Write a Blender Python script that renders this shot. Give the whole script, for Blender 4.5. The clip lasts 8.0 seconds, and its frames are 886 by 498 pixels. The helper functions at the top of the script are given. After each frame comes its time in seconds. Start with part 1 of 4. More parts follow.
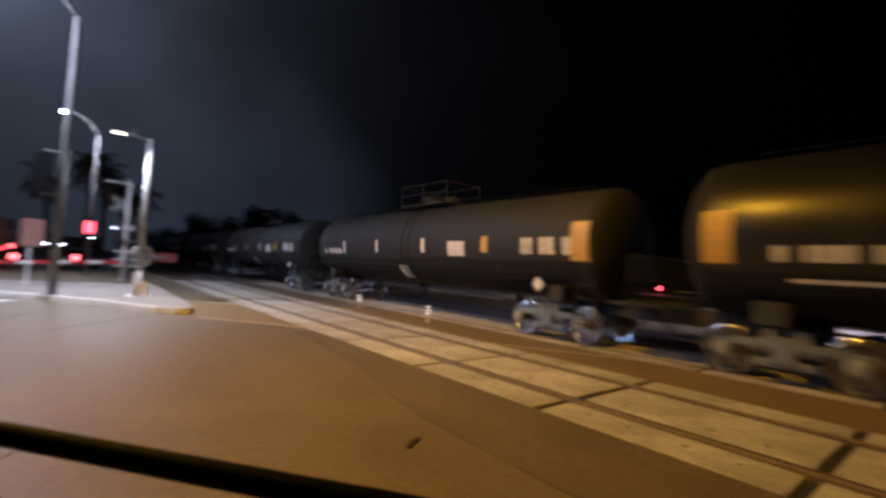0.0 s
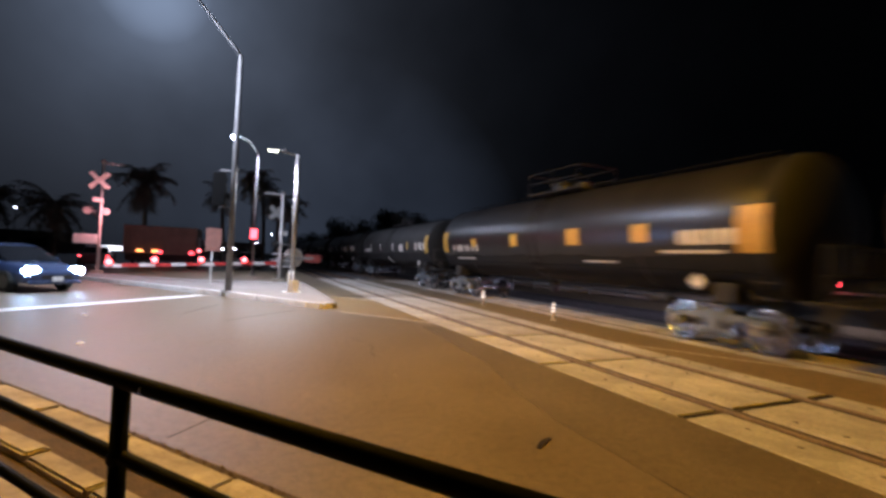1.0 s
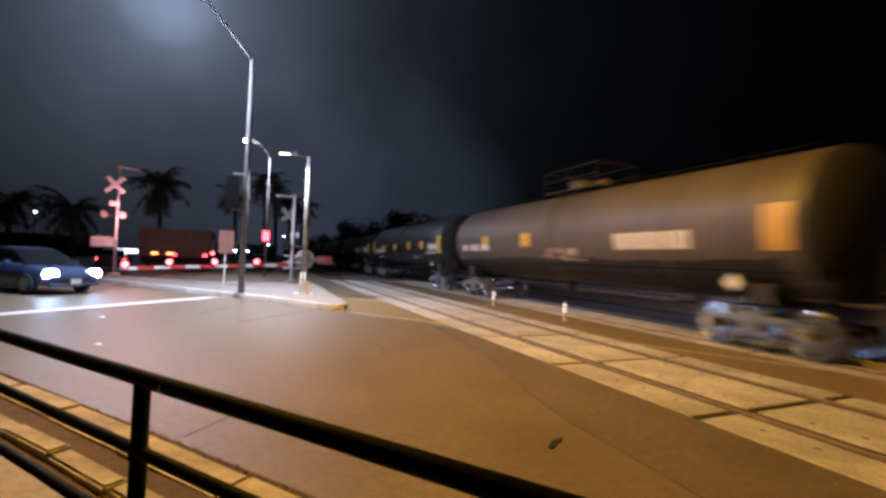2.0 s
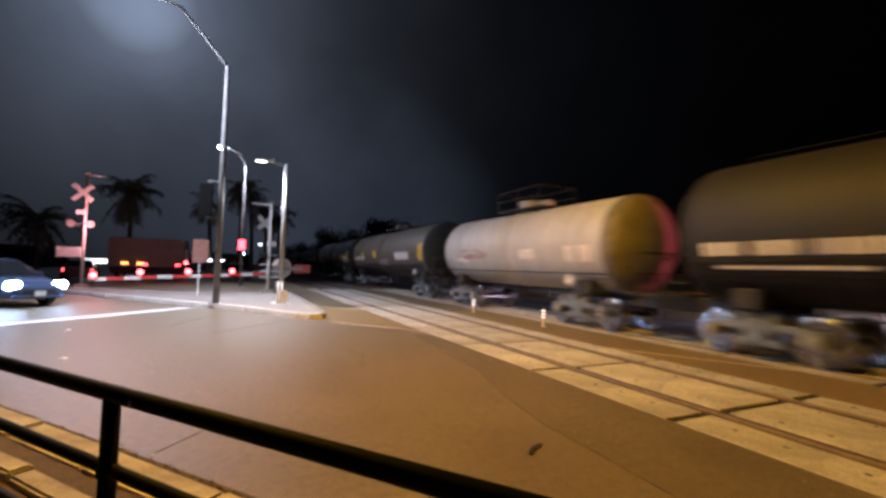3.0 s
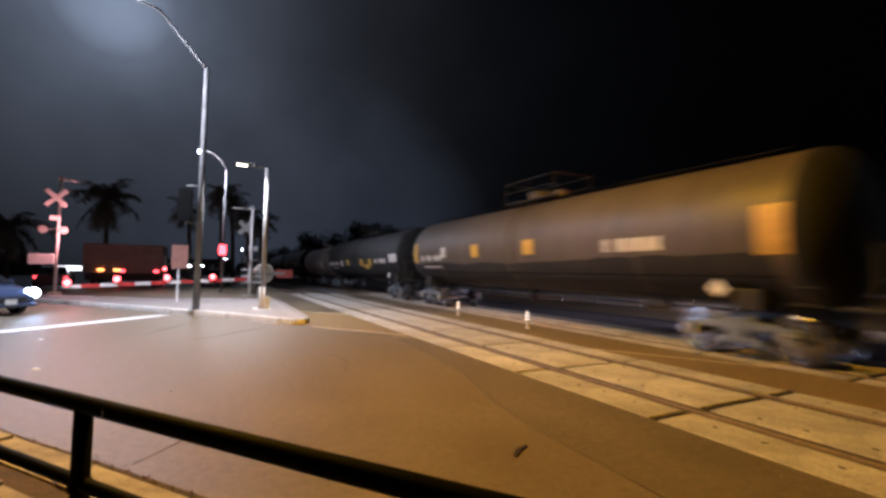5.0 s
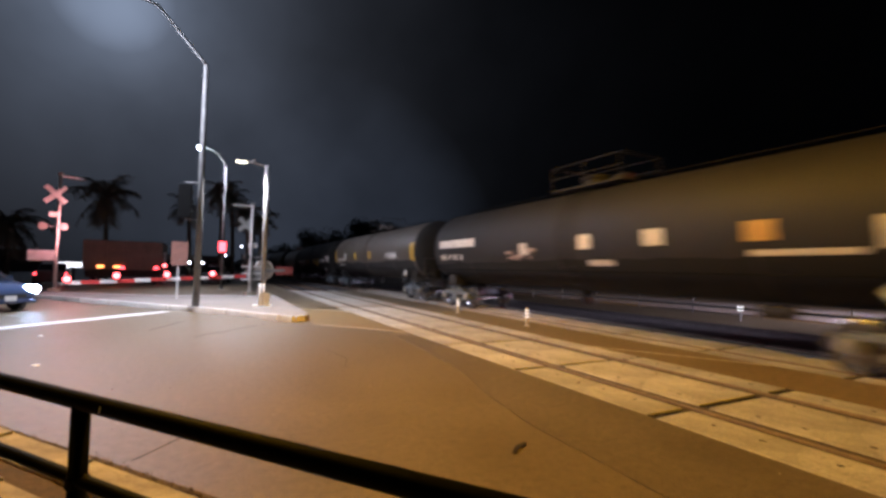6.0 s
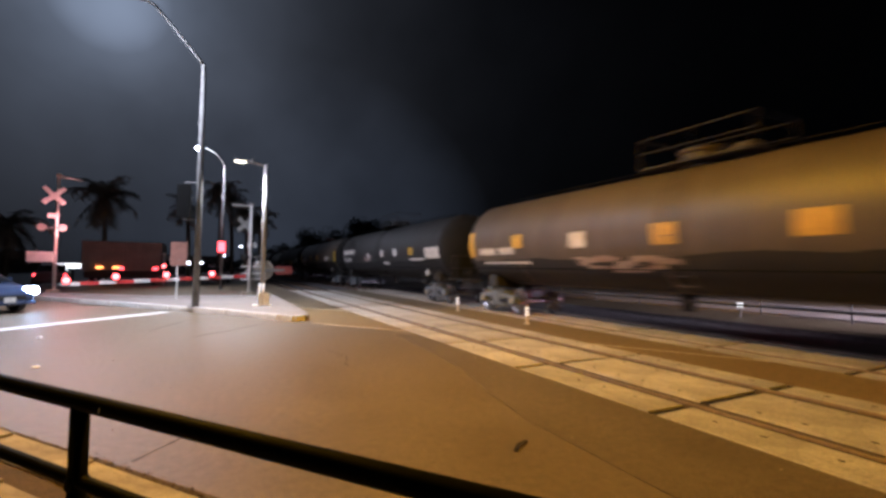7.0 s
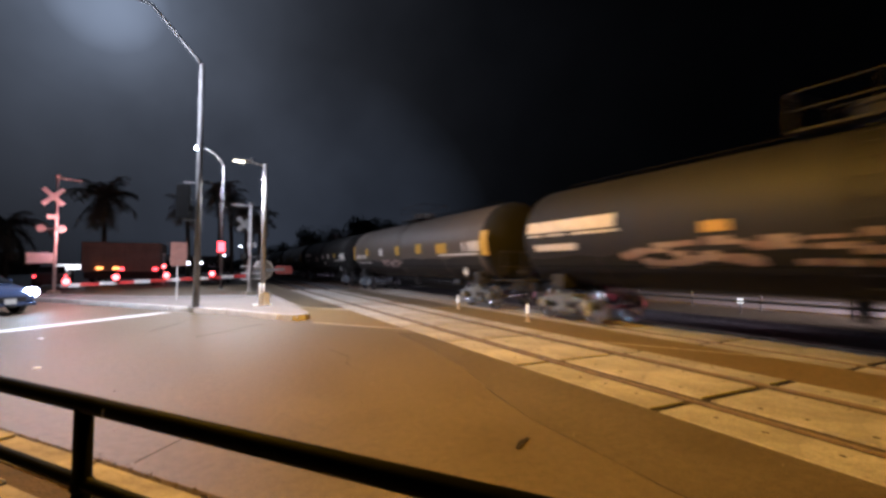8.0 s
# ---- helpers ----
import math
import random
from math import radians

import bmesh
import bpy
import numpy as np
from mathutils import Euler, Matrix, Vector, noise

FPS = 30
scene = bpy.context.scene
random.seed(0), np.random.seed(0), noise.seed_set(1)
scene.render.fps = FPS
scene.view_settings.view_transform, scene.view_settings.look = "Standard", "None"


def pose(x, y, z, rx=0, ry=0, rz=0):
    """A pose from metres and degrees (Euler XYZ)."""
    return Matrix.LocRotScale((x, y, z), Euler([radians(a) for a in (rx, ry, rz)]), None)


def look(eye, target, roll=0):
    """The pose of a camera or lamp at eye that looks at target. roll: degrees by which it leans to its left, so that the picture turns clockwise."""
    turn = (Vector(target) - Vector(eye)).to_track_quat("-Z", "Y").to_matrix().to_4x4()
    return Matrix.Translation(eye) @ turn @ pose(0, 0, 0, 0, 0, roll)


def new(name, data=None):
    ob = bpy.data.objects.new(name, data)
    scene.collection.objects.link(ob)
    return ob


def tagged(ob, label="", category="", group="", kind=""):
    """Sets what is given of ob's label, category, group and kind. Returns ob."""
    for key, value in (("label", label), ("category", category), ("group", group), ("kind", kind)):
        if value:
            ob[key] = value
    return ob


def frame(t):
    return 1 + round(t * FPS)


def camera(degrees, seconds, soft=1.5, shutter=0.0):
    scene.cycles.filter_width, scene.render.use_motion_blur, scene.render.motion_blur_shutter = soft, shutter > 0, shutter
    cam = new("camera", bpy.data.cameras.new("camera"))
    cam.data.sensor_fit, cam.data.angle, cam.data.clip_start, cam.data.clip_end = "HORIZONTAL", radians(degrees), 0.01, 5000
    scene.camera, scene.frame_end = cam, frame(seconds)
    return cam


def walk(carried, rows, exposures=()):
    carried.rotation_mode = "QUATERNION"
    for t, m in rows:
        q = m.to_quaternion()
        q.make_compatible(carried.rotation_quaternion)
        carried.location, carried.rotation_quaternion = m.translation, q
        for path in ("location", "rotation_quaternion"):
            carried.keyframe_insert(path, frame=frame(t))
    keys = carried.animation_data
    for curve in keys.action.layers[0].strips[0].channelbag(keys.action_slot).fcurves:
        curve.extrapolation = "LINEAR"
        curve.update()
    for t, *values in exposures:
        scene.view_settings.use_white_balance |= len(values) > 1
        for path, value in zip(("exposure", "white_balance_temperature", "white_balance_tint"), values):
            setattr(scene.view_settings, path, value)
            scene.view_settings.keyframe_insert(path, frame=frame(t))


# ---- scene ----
cam = camera(89.3, 8.0, soft=3.1, shutter=0.65)
PATH = [
    (0, look((0.003, -0.017, 1.552), (6.287, 7.749, 2.000), 3.37)),
    (0.3, look((0.007, -0.008, 1.546), (5.219, 8.518, 1.910), 3.12)),
    (0.5, look((0.009, -0.002, 1.543), (4.769, 8.786, 1.882), 2.92)),
    (0.6, look((0.006, 0.003, 1.542), (4.556, 8.903, 1.842), 3.30)),
    (1, look((-0.006, 0.025, 1.538), (3.998, 9.185, 1.790), 2.52)),
    (1.5, look((-0.011, 0.016, 1.537), (3.688, 9.303, 1.763), 2.33)),
    (3, look((-0.011, -0.005, 1.539), (4.191, 9.058, 1.979), 1.64)),
    (3.5, look((-0.001, -0.005, 1.539), (4.348, 8.984, 2.062), 1.56)),
    (4, look((0.001, -0.004, 1.537), (4.459, 8.931, 2.073), 1.23)),
    (4.5, look((-0.003, -0.008, 1.539), (4.507, 8.901, 2.073), 0.95)),
    (6, look((0.003, -0.006, 1.540), (4.519, 8.905, 2.000), 1.14)),
    (6.5, look((0.007, -0.007, 1.539), (4.529, 8.901, 1.982), 1.03)),
    (7, look((0.004, 0.003, 1.536), (4.532, 8.908, 1.966), 0.74)),
    (7.5, look((0.007, 0.003, 1.537), (4.538, 8.909, 1.943), 0.46)),
    (8, look((-0.002, 0.008, 1.538), (4.532, 8.912, 1.928), 0.30)),
]
walk(cam, PATH, [(0, -0.3, 5400, 10), (0.5, -0.12, 5450, 10), (1.0, 0.04, 5500, 10), (1.5, 0.17, 5500, 10), (3.0, 0.09, 5650, 10), (8.0, 0.08, 5750, 10)])

# ---- sky, lamps ----
SODIUM, COOL = (1.0, 0.46, 0.012), (0.93, 0.91, 1.0)
world = bpy.data.worlds.new("night")
scene.world = world
world.use_nodes = True
wn, wl = world.node_tree.nodes, world.node_tree.links
wn.clear()
w_out = wn.new("ShaderNodeOutputWorld")
w_bg = wn.new("ShaderNodeBackground")
w_co = wn.new("ShaderNodeTexCoord")
w_dot = wn.new("ShaderNodeVectorMath")
w_dot.operation = "DOT_PRODUCT"
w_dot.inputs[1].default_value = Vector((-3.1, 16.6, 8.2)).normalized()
w_ramp = wn.new("ShaderNodeValToRGB")
w_noise = wn.new("ShaderNodeTexNoise")
w_noise.inputs["Scale"].default_value = 3.0
w_noise.inputs["Detail"].default_value = 4
w_vary = wn.new("ShaderNodeMapRange")
w_vary.inputs["From Min"].default_value, w_vary.inputs["From Max"].default_value = 0.3, 0.7
w_vary.inputs["To Min"].default_value, w_vary.inputs["To Max"].default_value = 0.72, 1.28
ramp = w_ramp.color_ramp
# glare painted into the sky: a bright core round the near street lamp, and a wide dim glow over the crossing
def lamp_glare(angle):
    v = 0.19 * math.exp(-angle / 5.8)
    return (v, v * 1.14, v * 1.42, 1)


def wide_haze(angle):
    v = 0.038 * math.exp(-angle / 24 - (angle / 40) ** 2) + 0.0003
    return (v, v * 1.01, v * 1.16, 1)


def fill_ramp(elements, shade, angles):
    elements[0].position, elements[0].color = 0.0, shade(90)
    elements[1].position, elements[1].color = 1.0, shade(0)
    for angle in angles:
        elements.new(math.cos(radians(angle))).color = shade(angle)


fill_ramp(ramp.elements, lamp_glare, (1.5, 3, 4.5, 6, 8, 10, 13, 16, 20, 25, 32, 45))
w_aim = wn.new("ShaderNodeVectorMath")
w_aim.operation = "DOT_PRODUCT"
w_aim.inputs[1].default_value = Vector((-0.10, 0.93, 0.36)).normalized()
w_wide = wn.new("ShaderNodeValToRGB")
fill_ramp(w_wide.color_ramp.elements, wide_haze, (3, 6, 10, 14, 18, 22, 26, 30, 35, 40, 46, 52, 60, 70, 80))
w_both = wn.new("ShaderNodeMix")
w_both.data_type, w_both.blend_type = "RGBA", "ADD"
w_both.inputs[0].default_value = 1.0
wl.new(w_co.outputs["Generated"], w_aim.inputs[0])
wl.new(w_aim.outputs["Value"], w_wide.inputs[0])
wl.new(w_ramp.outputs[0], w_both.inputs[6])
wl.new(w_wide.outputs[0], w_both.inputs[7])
# the town's glow low over the line
w_low = wn.new("ShaderNodeVectorMath")
w_low.operation = "DOT_PRODUCT"
w_low.inputs[1].default_value = Vector((0.17, 0.985, 0.0)).normalized()
w_town = wn.new("ShaderNodeValToRGB")
town = w_town.color_ramp
town.elements[0].position, town.elements[0].color = 0.91, (0, 0, 0, 1)
town.elements[1].position, town.elements[1].color = 1.0, (0.016, 0.019, 0.026, 1)
w_sum = wn.new("ShaderNodeMix")
w_sum.data_type, w_sum.blend_type = "RGBA", "ADD"
w_sum.inputs[0].default_value = 1.0
wl.new(w_co.outputs["Generated"], w_low.inputs[0])
wl.new(w_low.outputs["Value"], w_town.inputs[0])
wl.new(w_co.outputs["Generated"], w_dot.inputs[0])
wl.new(w_co.outputs["Generated"], w_noise.inputs["Vector"])
wl.new(w_noise.outputs["Fac"], w_vary.inputs["Value"])
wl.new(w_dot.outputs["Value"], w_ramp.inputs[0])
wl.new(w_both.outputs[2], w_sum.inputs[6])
wl.new(w_town.outputs[0], w_sum.inputs[7])
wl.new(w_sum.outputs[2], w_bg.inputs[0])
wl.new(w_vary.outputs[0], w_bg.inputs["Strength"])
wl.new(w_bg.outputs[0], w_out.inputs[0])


def lamp(name, kind, m, power, colour, size=0.3, spot=150, blend=0.6):
    data = bpy.data.lights.new(name, kind)
    data.energy, data.color = power, colour
    data.shadow_soft_size = size
    if kind == "SPOT":
        data.spot_size, data.spot_blend = radians(spot), blend
    ob = new(name, data)
    ob.matrix_world = m
    return ob


lamp("sodium_light", "SPOT", look((0.75, 6.2, 9.5), (4.0, 7.2, 0)), 6600, SODIUM, 0.25, 122, 0.7)
lamp("mast_light", "SPOT", look((-3.7, 16.6, 9.95), (-0.6, 16.6, 0)), 7300, COOL, 0.6, 140, 0.9)
lamp("far_mast_light", "SPOT", look((-1.05, 31.5, 8.72), (3.0, 30.0, 0)), 3600, COOL, 0.5, 132, 0.8)
lamp("post_light", "SPOT", look((0.93, 17.15, 5.05), (0.93, 17.0, 0)), 1200, (1, 0.95, 0.92), 0.1, 140, 0.8)
for hx, hy in ((-5.96, 17.2), (-5.3, 18.5)):
    lamp("headlight_beam", "SPOT", look((hx + 0.25, hy - 0.2, 0.68), (hx + 13.0, hy - 11.0, 0.6)), 420, (0.48, 0.64, 1.0), 0.08, 48, 1.0)
# unseen source, placed out of view to light the far path
lamp("path_fill_light", "SPOT", look((20.5, -1.0, 6.6), (20.6, 9.0, 0)), 15000, (1.0, 0.84, 0.98), 0.2, 82, 0.7)
# added mid-air red light, standing in for the gate and tail lamps
lamp("gate_fill", "POINT", pose(-6.3, 28.2, 3.3), 330, (1, 0.34, 0.33), 0.3)
lamp("far_signal_glow", "SPOT", look((13.3, 3.4, 2.5), (10.2, 9.0, 2.5)), 1100, (1, 0.10, 0.12), 0.12, 44, 0.6)


# ---- materials ----
def surface(name, col, col2, rough=0.6, metal=0.0, scale=3.0, fine=40.0, bump=0.15, spread=0.5, rough2=None, island=0.0, coat=0.0, stretch=None, speck=0.28):
    """A procedural surface: large stains from col to col2, fine grain, uneven gloss and relief."""
    m = bpy.data.materials.new(name)
    m.use_nodes = True
    n, l = m.node_tree.nodes, m.node_tree.links
    b = n["Principled BSDF"]
    b.inputs["Metallic"].default_value = metal
    co = n.new("ShaderNodeTexCoord")
    big, small = n.new("ShaderNodeTexNoise"), n.new("ShaderNodeTexNoise")
    big.inputs["Scale"].default_value, big.inputs["Detail"].default_value = scale, 5
    small.inputs["Scale"].default_value, small.inputs["Detail"].default_value = fine, 4
    where = co.outputs["Object"]
    if stretch:
        fit = n.new("ShaderNodeMapping")
        fit.inputs["Scale"].default_value = stretch
        l.new(where, fit.inputs["Vector"])
        where = fit.outputs["Vector"]
    for t in (big, small):
        l.new(where, t.inputs["Vector"])
    r = n.new("ShaderNodeMapRange")
    r.inputs["From Min"].default_value, r.inputs["From Max"].default_value = 0.5 - spread / 2, 0.5 + spread / 2
    l.new(big.outputs["Fac"], r.inputs["Value"])
    mix = n.new("ShaderNodeMix")
    mix.data_type = "RGBA"
    mix.inputs[6].default_value, mix.inputs[7].default_value = (*col, 1), (*col2, 1)
    l.new(r.outputs[0], mix.inputs[0])
    grain = n.new("ShaderNodeMapRange")
    grain.inputs["To Min"].default_value, grain.inputs["To Max"].default_value = 1 - speck, 1 + speck
    grain.inputs["From Min"].default_value, grain.inputs["From Max"].default_value = 0.3, 0.7
    mid = n.new("ShaderNodeTexNoise")
    mid.inputs["Scale"].default_value, mid.inputs["Detail"].default_value = fine / 5, 5
    mid.inputs["Roughness"].default_value = 0.7
    l.new(where, mid.inputs["Vector"])
    both = n.new("ShaderNodeMath")
    both.operation = "MULTIPLY_ADD"
    both.inputs[1].default_value, both.inputs[2].default_value = 0.5, 0.0
    add = n.new("ShaderNodeMath")
    l.new(small.outputs["Fac"], add.inputs[0])
    l.new(mid.outputs["Fac"], add.inputs[1])
    l.new(add.outputs[0], both.inputs[0])
    l.new(both.outputs[0], grain.inputs["Value"])
    mul = n.new("ShaderNodeMix")
    mul.data_type, mul.blend_type = "RGBA", "MULTIPLY"
    mul.inputs[0].default_value = 1.0
    l.new(mix.outputs[2], mul.inputs[6])
    l.new(grain.outputs[0], mul.inputs[7])
    out = mul.outputs[2]
    if island:
        info = n.new("ShaderNodeObjectInfo")
        vary = n.new("ShaderNodeMapRange")
        vary.inputs["To Min"].default_value, vary.inputs["To Max"].default_value = 1 - island, 1 + island
        l.new(info.outputs["Random"], vary.inputs["Value"])
        mul2 = n.new("ShaderNodeMix")
        mul2.data_type, mul2.blend_type = "RGBA", "MULTIPLY"
        mul2.inputs[0].default_value = 1.0
        l.new(out, mul2.inputs[6])
        l.new(vary.outputs[0], mul2.inputs[7])
        out = mul2.outputs[2]
    l.new(out, b.inputs["Base Color"])
    rr = n.new("ShaderNodeMapRange")
    rr.inputs["To Min"].default_value = rough
    rr.inputs["To Max"].default_value = rough2 if rough2 is not None else min(1, rough + 0.15)
    l.new(r.outputs[0], rr.inputs["Value"])
    l.new(rr.outputs[0], b.inputs["Roughness"])
    if bump:
        bp = n.new("ShaderNodeBump")
        bp.inputs["Strength"].default_value, bp.inputs["Distance"].default_value = bump, 0.02
        l.new(small.outputs["Fac"], bp.inputs["Height"])
        l.new(bp.outputs[0], b.inputs["Normal"])
    if coat:
        b.inputs["Coat Weight"].default_value, b.inputs["Coat Roughness"].default_value = coat, 0.15
    return m


def glow(name, colour, strength):
    m = bpy.data.materials.new(name)
    m.use_nodes = True
    b = m.node_tree.nodes["Principled BSDF"]
    b.inputs["Base Color"].default_value = (*colour, 1)
    b.inputs["Emission Color"].default_value, b.inputs["Emission Strength"].default_value = (*colour, 1), strength
    return m


ASPHALT = surface("asphalt", (0.108, 0.080, 0.045), (0.145, 0.110, 0.066), 0.46, 0, 1.1, 55, 0.3, 0.5, 0.54, speck=0.55)
# brown path colour, with the sodium lamp's warm tint mixed in
PATCH = surface("asphalt_patch", (0.13, 0.085, 0.028), (0.185, 0.125, 0.045), 0.65, 0, 0.8, 40, 0.3, speck=0.5)
TAR = surface("tar", (0.03, 0.02, 0.01), (0.085, 0.06, 0.033), 0.7, 0, 2.5, 40, 0.3, 0.25)
FLANGE = surface("flangeway_dirt", (0.04, 0.027, 0.013), (0.085, 0.058, 0.03), 0.8, 0, 4, 45, 0.5, 0.4)
BALLAST = surface("ballast", (0.045, 0.042, 0.042), (0.11, 0.10, 0.10), 0.9, 0, 6, 30, 1.0)
CONCRETE = surface("panel_concrete", (0.24, 0.215, 0.18), (0.47, 0.43, 0.37), 0.65, 0, 1.3, 30, 0.25, 0.42, 0.8, 0.10, speck=0.4)
KERB = surface("kerb_concrete", (0.20, 0.172, 0.125), (0.42, 0.37, 0.29), 0.82, 0, 2.2, 40, 0.35, 0.3, None, 0.06)
KERB_PALE = surface("pale_kerb_concrete", (0.52, 0.49, 0.45), (0.72, 0.69, 0.65), 0.7, 0, 1.8, 40, 0.3, 0.4, None, 0.06)
PAVING = surface("paving", (0.20, 0.17, 0.15), (0.30, 0.26, 0.23), 0.7, 0, 0.8, 40, 0.25)
RUBBER = surface("rubber_filler", (0.010, 0.007, 0.004), (0.024, 0.016, 0.009), 0.9, 0, 4, 50, 0.3)
RAIL_STEEL = surface("rail_steel", (0.12, 0.082, 0.05), (0.20, 0.14, 0.088), 0.5, 0.2, 5, 50, 0.1)
PAINT_WHITE = surface("road_paint", (0.55, 0.54, 0.52), (0.78, 0.77, 0.74), 0.6, 0, 3, 40, 0.2, 0.4)
PAINT_WORN = surface("worn_paint", (0.26, 0.22, 0.14), (0.48, 0.42, 0.30), 0.6, 0, 5, 30, 0.2, 0.3)
RAILING = surface("black_railing_paint", (0.0040, 0.0047, 0.0062), (0.0080, 0.0092, 0.0115), 0.45, 0.0, 6, 90, 0.05)
RAILING.node_tree.nodes["Principled BSDF"].inputs["Specular IOR Level"].default_value = 0.06
GALV = surface("galvanised_steel", (0.22, 0.216, 0.21), (0.32, 0.314, 0.305), 0.6, 0.1, 3, 40, 0.05)
WHITE_METAL = surface("white_metal", (0.68, 0.67, 0.65), (0.8, 0.79, 0.77), 0.45, 0.1, 3, 40, 0.05)
DARK_METAL = surface("dark_metal", (0.018, 0.017, 0.016), (0.04, 0.037, 0.034), 0.6, 0.2, 4, 40, 0.2)
TANK_GLOSS = surface("glossy_black_tank_paint", (0.009, 0.0088, 0.0085), (0.021, 0.019, 0.018), 0.32, 0.0, 0.7, 18, 0.04, 0.5, 0.36, stretch=(0.6, 2.6, 0.35))
TANK_BLACK = surface("black_tank_paint", (0.0078, 0.0076, 0.0074), (0.0185, 0.017, 0.0155), 0.62, 0.0, 0.7, 18, 0.06, 0.5, 0.75, stretch=(0.6, 2.6, 0.35))
TANK_GREY = surface("grey_tank_paint", (0.060, 0.048, 0.036), (0.110, 0.088, 0.066), 0.42, 0.0, 0.8, 18, 0.06, 0.6, 0.6, stretch=(0.6, 2.6, 0.35))
TANK_WHITE = surface("white_tank_paint", (0.30, 0.288, 0.27), (0.44, 0.425, 0.40), 0.4, 0.0, 0.9, 18, 0.06, 0.6, 0.55, stretch=(0.6, 2.6, 0.35))
# belly bands: dirt on grey tanks, with shade from overhead light painted in
GRIME_SHADE = surface("belly_grime_and_shade", (0.012, 0.011, 0.010), (0.028, 0.025, 0.022), 0.7, 0.0, 1.5, 25, 0.1)
BELLY_SHADE = surface("black_belly_shade", (0.004, 0.0038, 0.0036), (0.009, 0.0085, 0.008), 0.85, 0.0, 1.5, 25, 0.1)
HEAD_TAN = surface("tan_tank_end", (0.10, 0.088, 0.07), (0.19, 0.17, 0.145), 0.6, 0.0, 1.0, 20, 0.1, 0.6)
HEAD_DARK = surface("dark_tank_head", (0.004, 0.0039, 0.0038), (0.010, 0.0095, 0.009), 0.85, 0.0, 1.2, 25, 0.1, 0.5, 0.85)
TRUCK_STEEL = surface("cast_truck_steel", (0.075, 0.088, 0.10), (0.22, 0.25, 0.28), 0.45, 0.25, 5, 40, 0.3)
WHEEL_STEEL = surface("wheel_steel", (0.10, 0.10, 0.105), (0.42, 0.42, 0.43), 0.16, 0.85, 5, 40, 0.1, 0.5, 0.3)
YELLOW = surface("yellow_reflector", (0.44, 0.26, 0.03), (0.58, 0.36, 0.05), 0.4, 0, 3, 40, 0.05)
STENCIL = surface("stencil_white", (0.5, 0.47, 0.43), (0.72, 0.69, 0.64), 0.5, 0, 5, 40, 0.05)
RED_PAINT = surface("red_paint", (0.45, 0.03, 0.03), (0.6, 0.06, 0.05), 0.45, 0, 4, 40, 0.05)
SIGNAL_BLACK = surface("signal_black", (0.004, 0.004, 0.004), (0.009, 0.009, 0.009), 0.7, 0, 3, 40, 0.05)
SIGNAL_BLACK.node_tree.nodes["Principled BSDF"].inputs["Specular IOR Level"].default_value = 0.1
SIGN_BACK = surface("sign_back", (0.20, 0.09, 0.07), (0.28, 0.13, 0.10), 0.6, 0, 3, 40, 0.05)
DULL_RED = surface("dull_red_paint", (0.30, 0.06, 0.05), (0.42, 0.10, 0.08), 0.6, 0, 3, 40, 0.05)
TAN_PAINT = surface("tan_paint", (0.42, 0.36, 0.29), (0.58, 0.51, 0.42), 0.55, 0, 3, 40, 0.05)
LED = glow("led_lens", (0.86, 0.93, 1.0), 120)
NEAR_LED = glow("near_led_lens", (0.86, 0.93, 1.0), 14)
WARM_LED = glow("warm_lens", (1.0, 0.86, 0.62), 9)
SODIUM_LENS = glow("sodium_lens", SODIUM, 30)
RED_LENS = glow("red_lens", (1.0, 0.05, 0.06), 9)
PINK_LENS = glow("bright_red_lens", (1.0, 0.09, 0.09), 9)
AMBER_LENS = glow("amber_lens", (1.0, 0.30, 0.07), 7)
# delineator bands glow by themselves, in place of thrown-back light
BAND_GLOW = glow("glowing_band", (1.0, 0.97, 0.95), 0.75)
HEAD_LENS = glow("headlight_lens", (0.62, 0.80, 1.0), 80)


# ---- builders ----
def box(bm, c, s, m=None):
    r = bmesh.ops.create_cube(bm, size=1.0)
    t = Matrix.Translation(c) @ Matrix.Diagonal((*s, 1))
    bmesh.ops.transform(bm, matrix=(m @ t) if m else t, verts=r["verts"])
    return r["verts"]


def rod(bm, a, b, r, seg=8, r2=None):
    a, b = Vector(a), Vector(b)
    v = b - a
    o = bmesh.ops.create_cone(bm, cap_ends=True, segments=seg, radius1=r, radius2=r if r2 is None else r2, depth=v.length)
    turn = v.to_track_quat("Z", "Y").to_matrix().to_4x4()
    bmesh.ops.transform(bm, matrix=Matrix.Translation((a + b) / 2) @ turn, verts=o["verts"])
    return o["verts"]


def rods(pts, r, seg=8):
    """One bent tube through the points."""
    bm, rings = bmesh.new(), []
    pts = [Vector(p) for p in pts]
    for k, p in enumerate(pts):
        way = (pts[min(k + 1, len(pts) - 1)] - pts[max(k - 1, 0)]).normalized()
        u = (Vector((0.31, 0.87, 0.12)) - way * way.dot(Vector((0.31, 0.87, 0.12)))).normalized()
        w = way.cross(u)
        rings.append([bm.verts.new(p + (u * math.cos(6.2832 * q / seg) + w * math.sin(6.2832 * q / seg)) * r) for q in range(seg)])
    for a, b in zip(rings, rings[1:]):
        for q in range(seg):
            bm.faces.new((a[q], a[(q + 1) % seg], b[(q + 1) % seg], b[q]))
    bm.faces.new(rings[0]), bm.faces.new(rings[-1])
    bmesh.ops.recalc_face_normals(bm, faces=bm.faces[:])
    return bm


def boxes(*items):
    bm = bmesh.new()
    for it in items:
        box(bm, *it)
    return bm


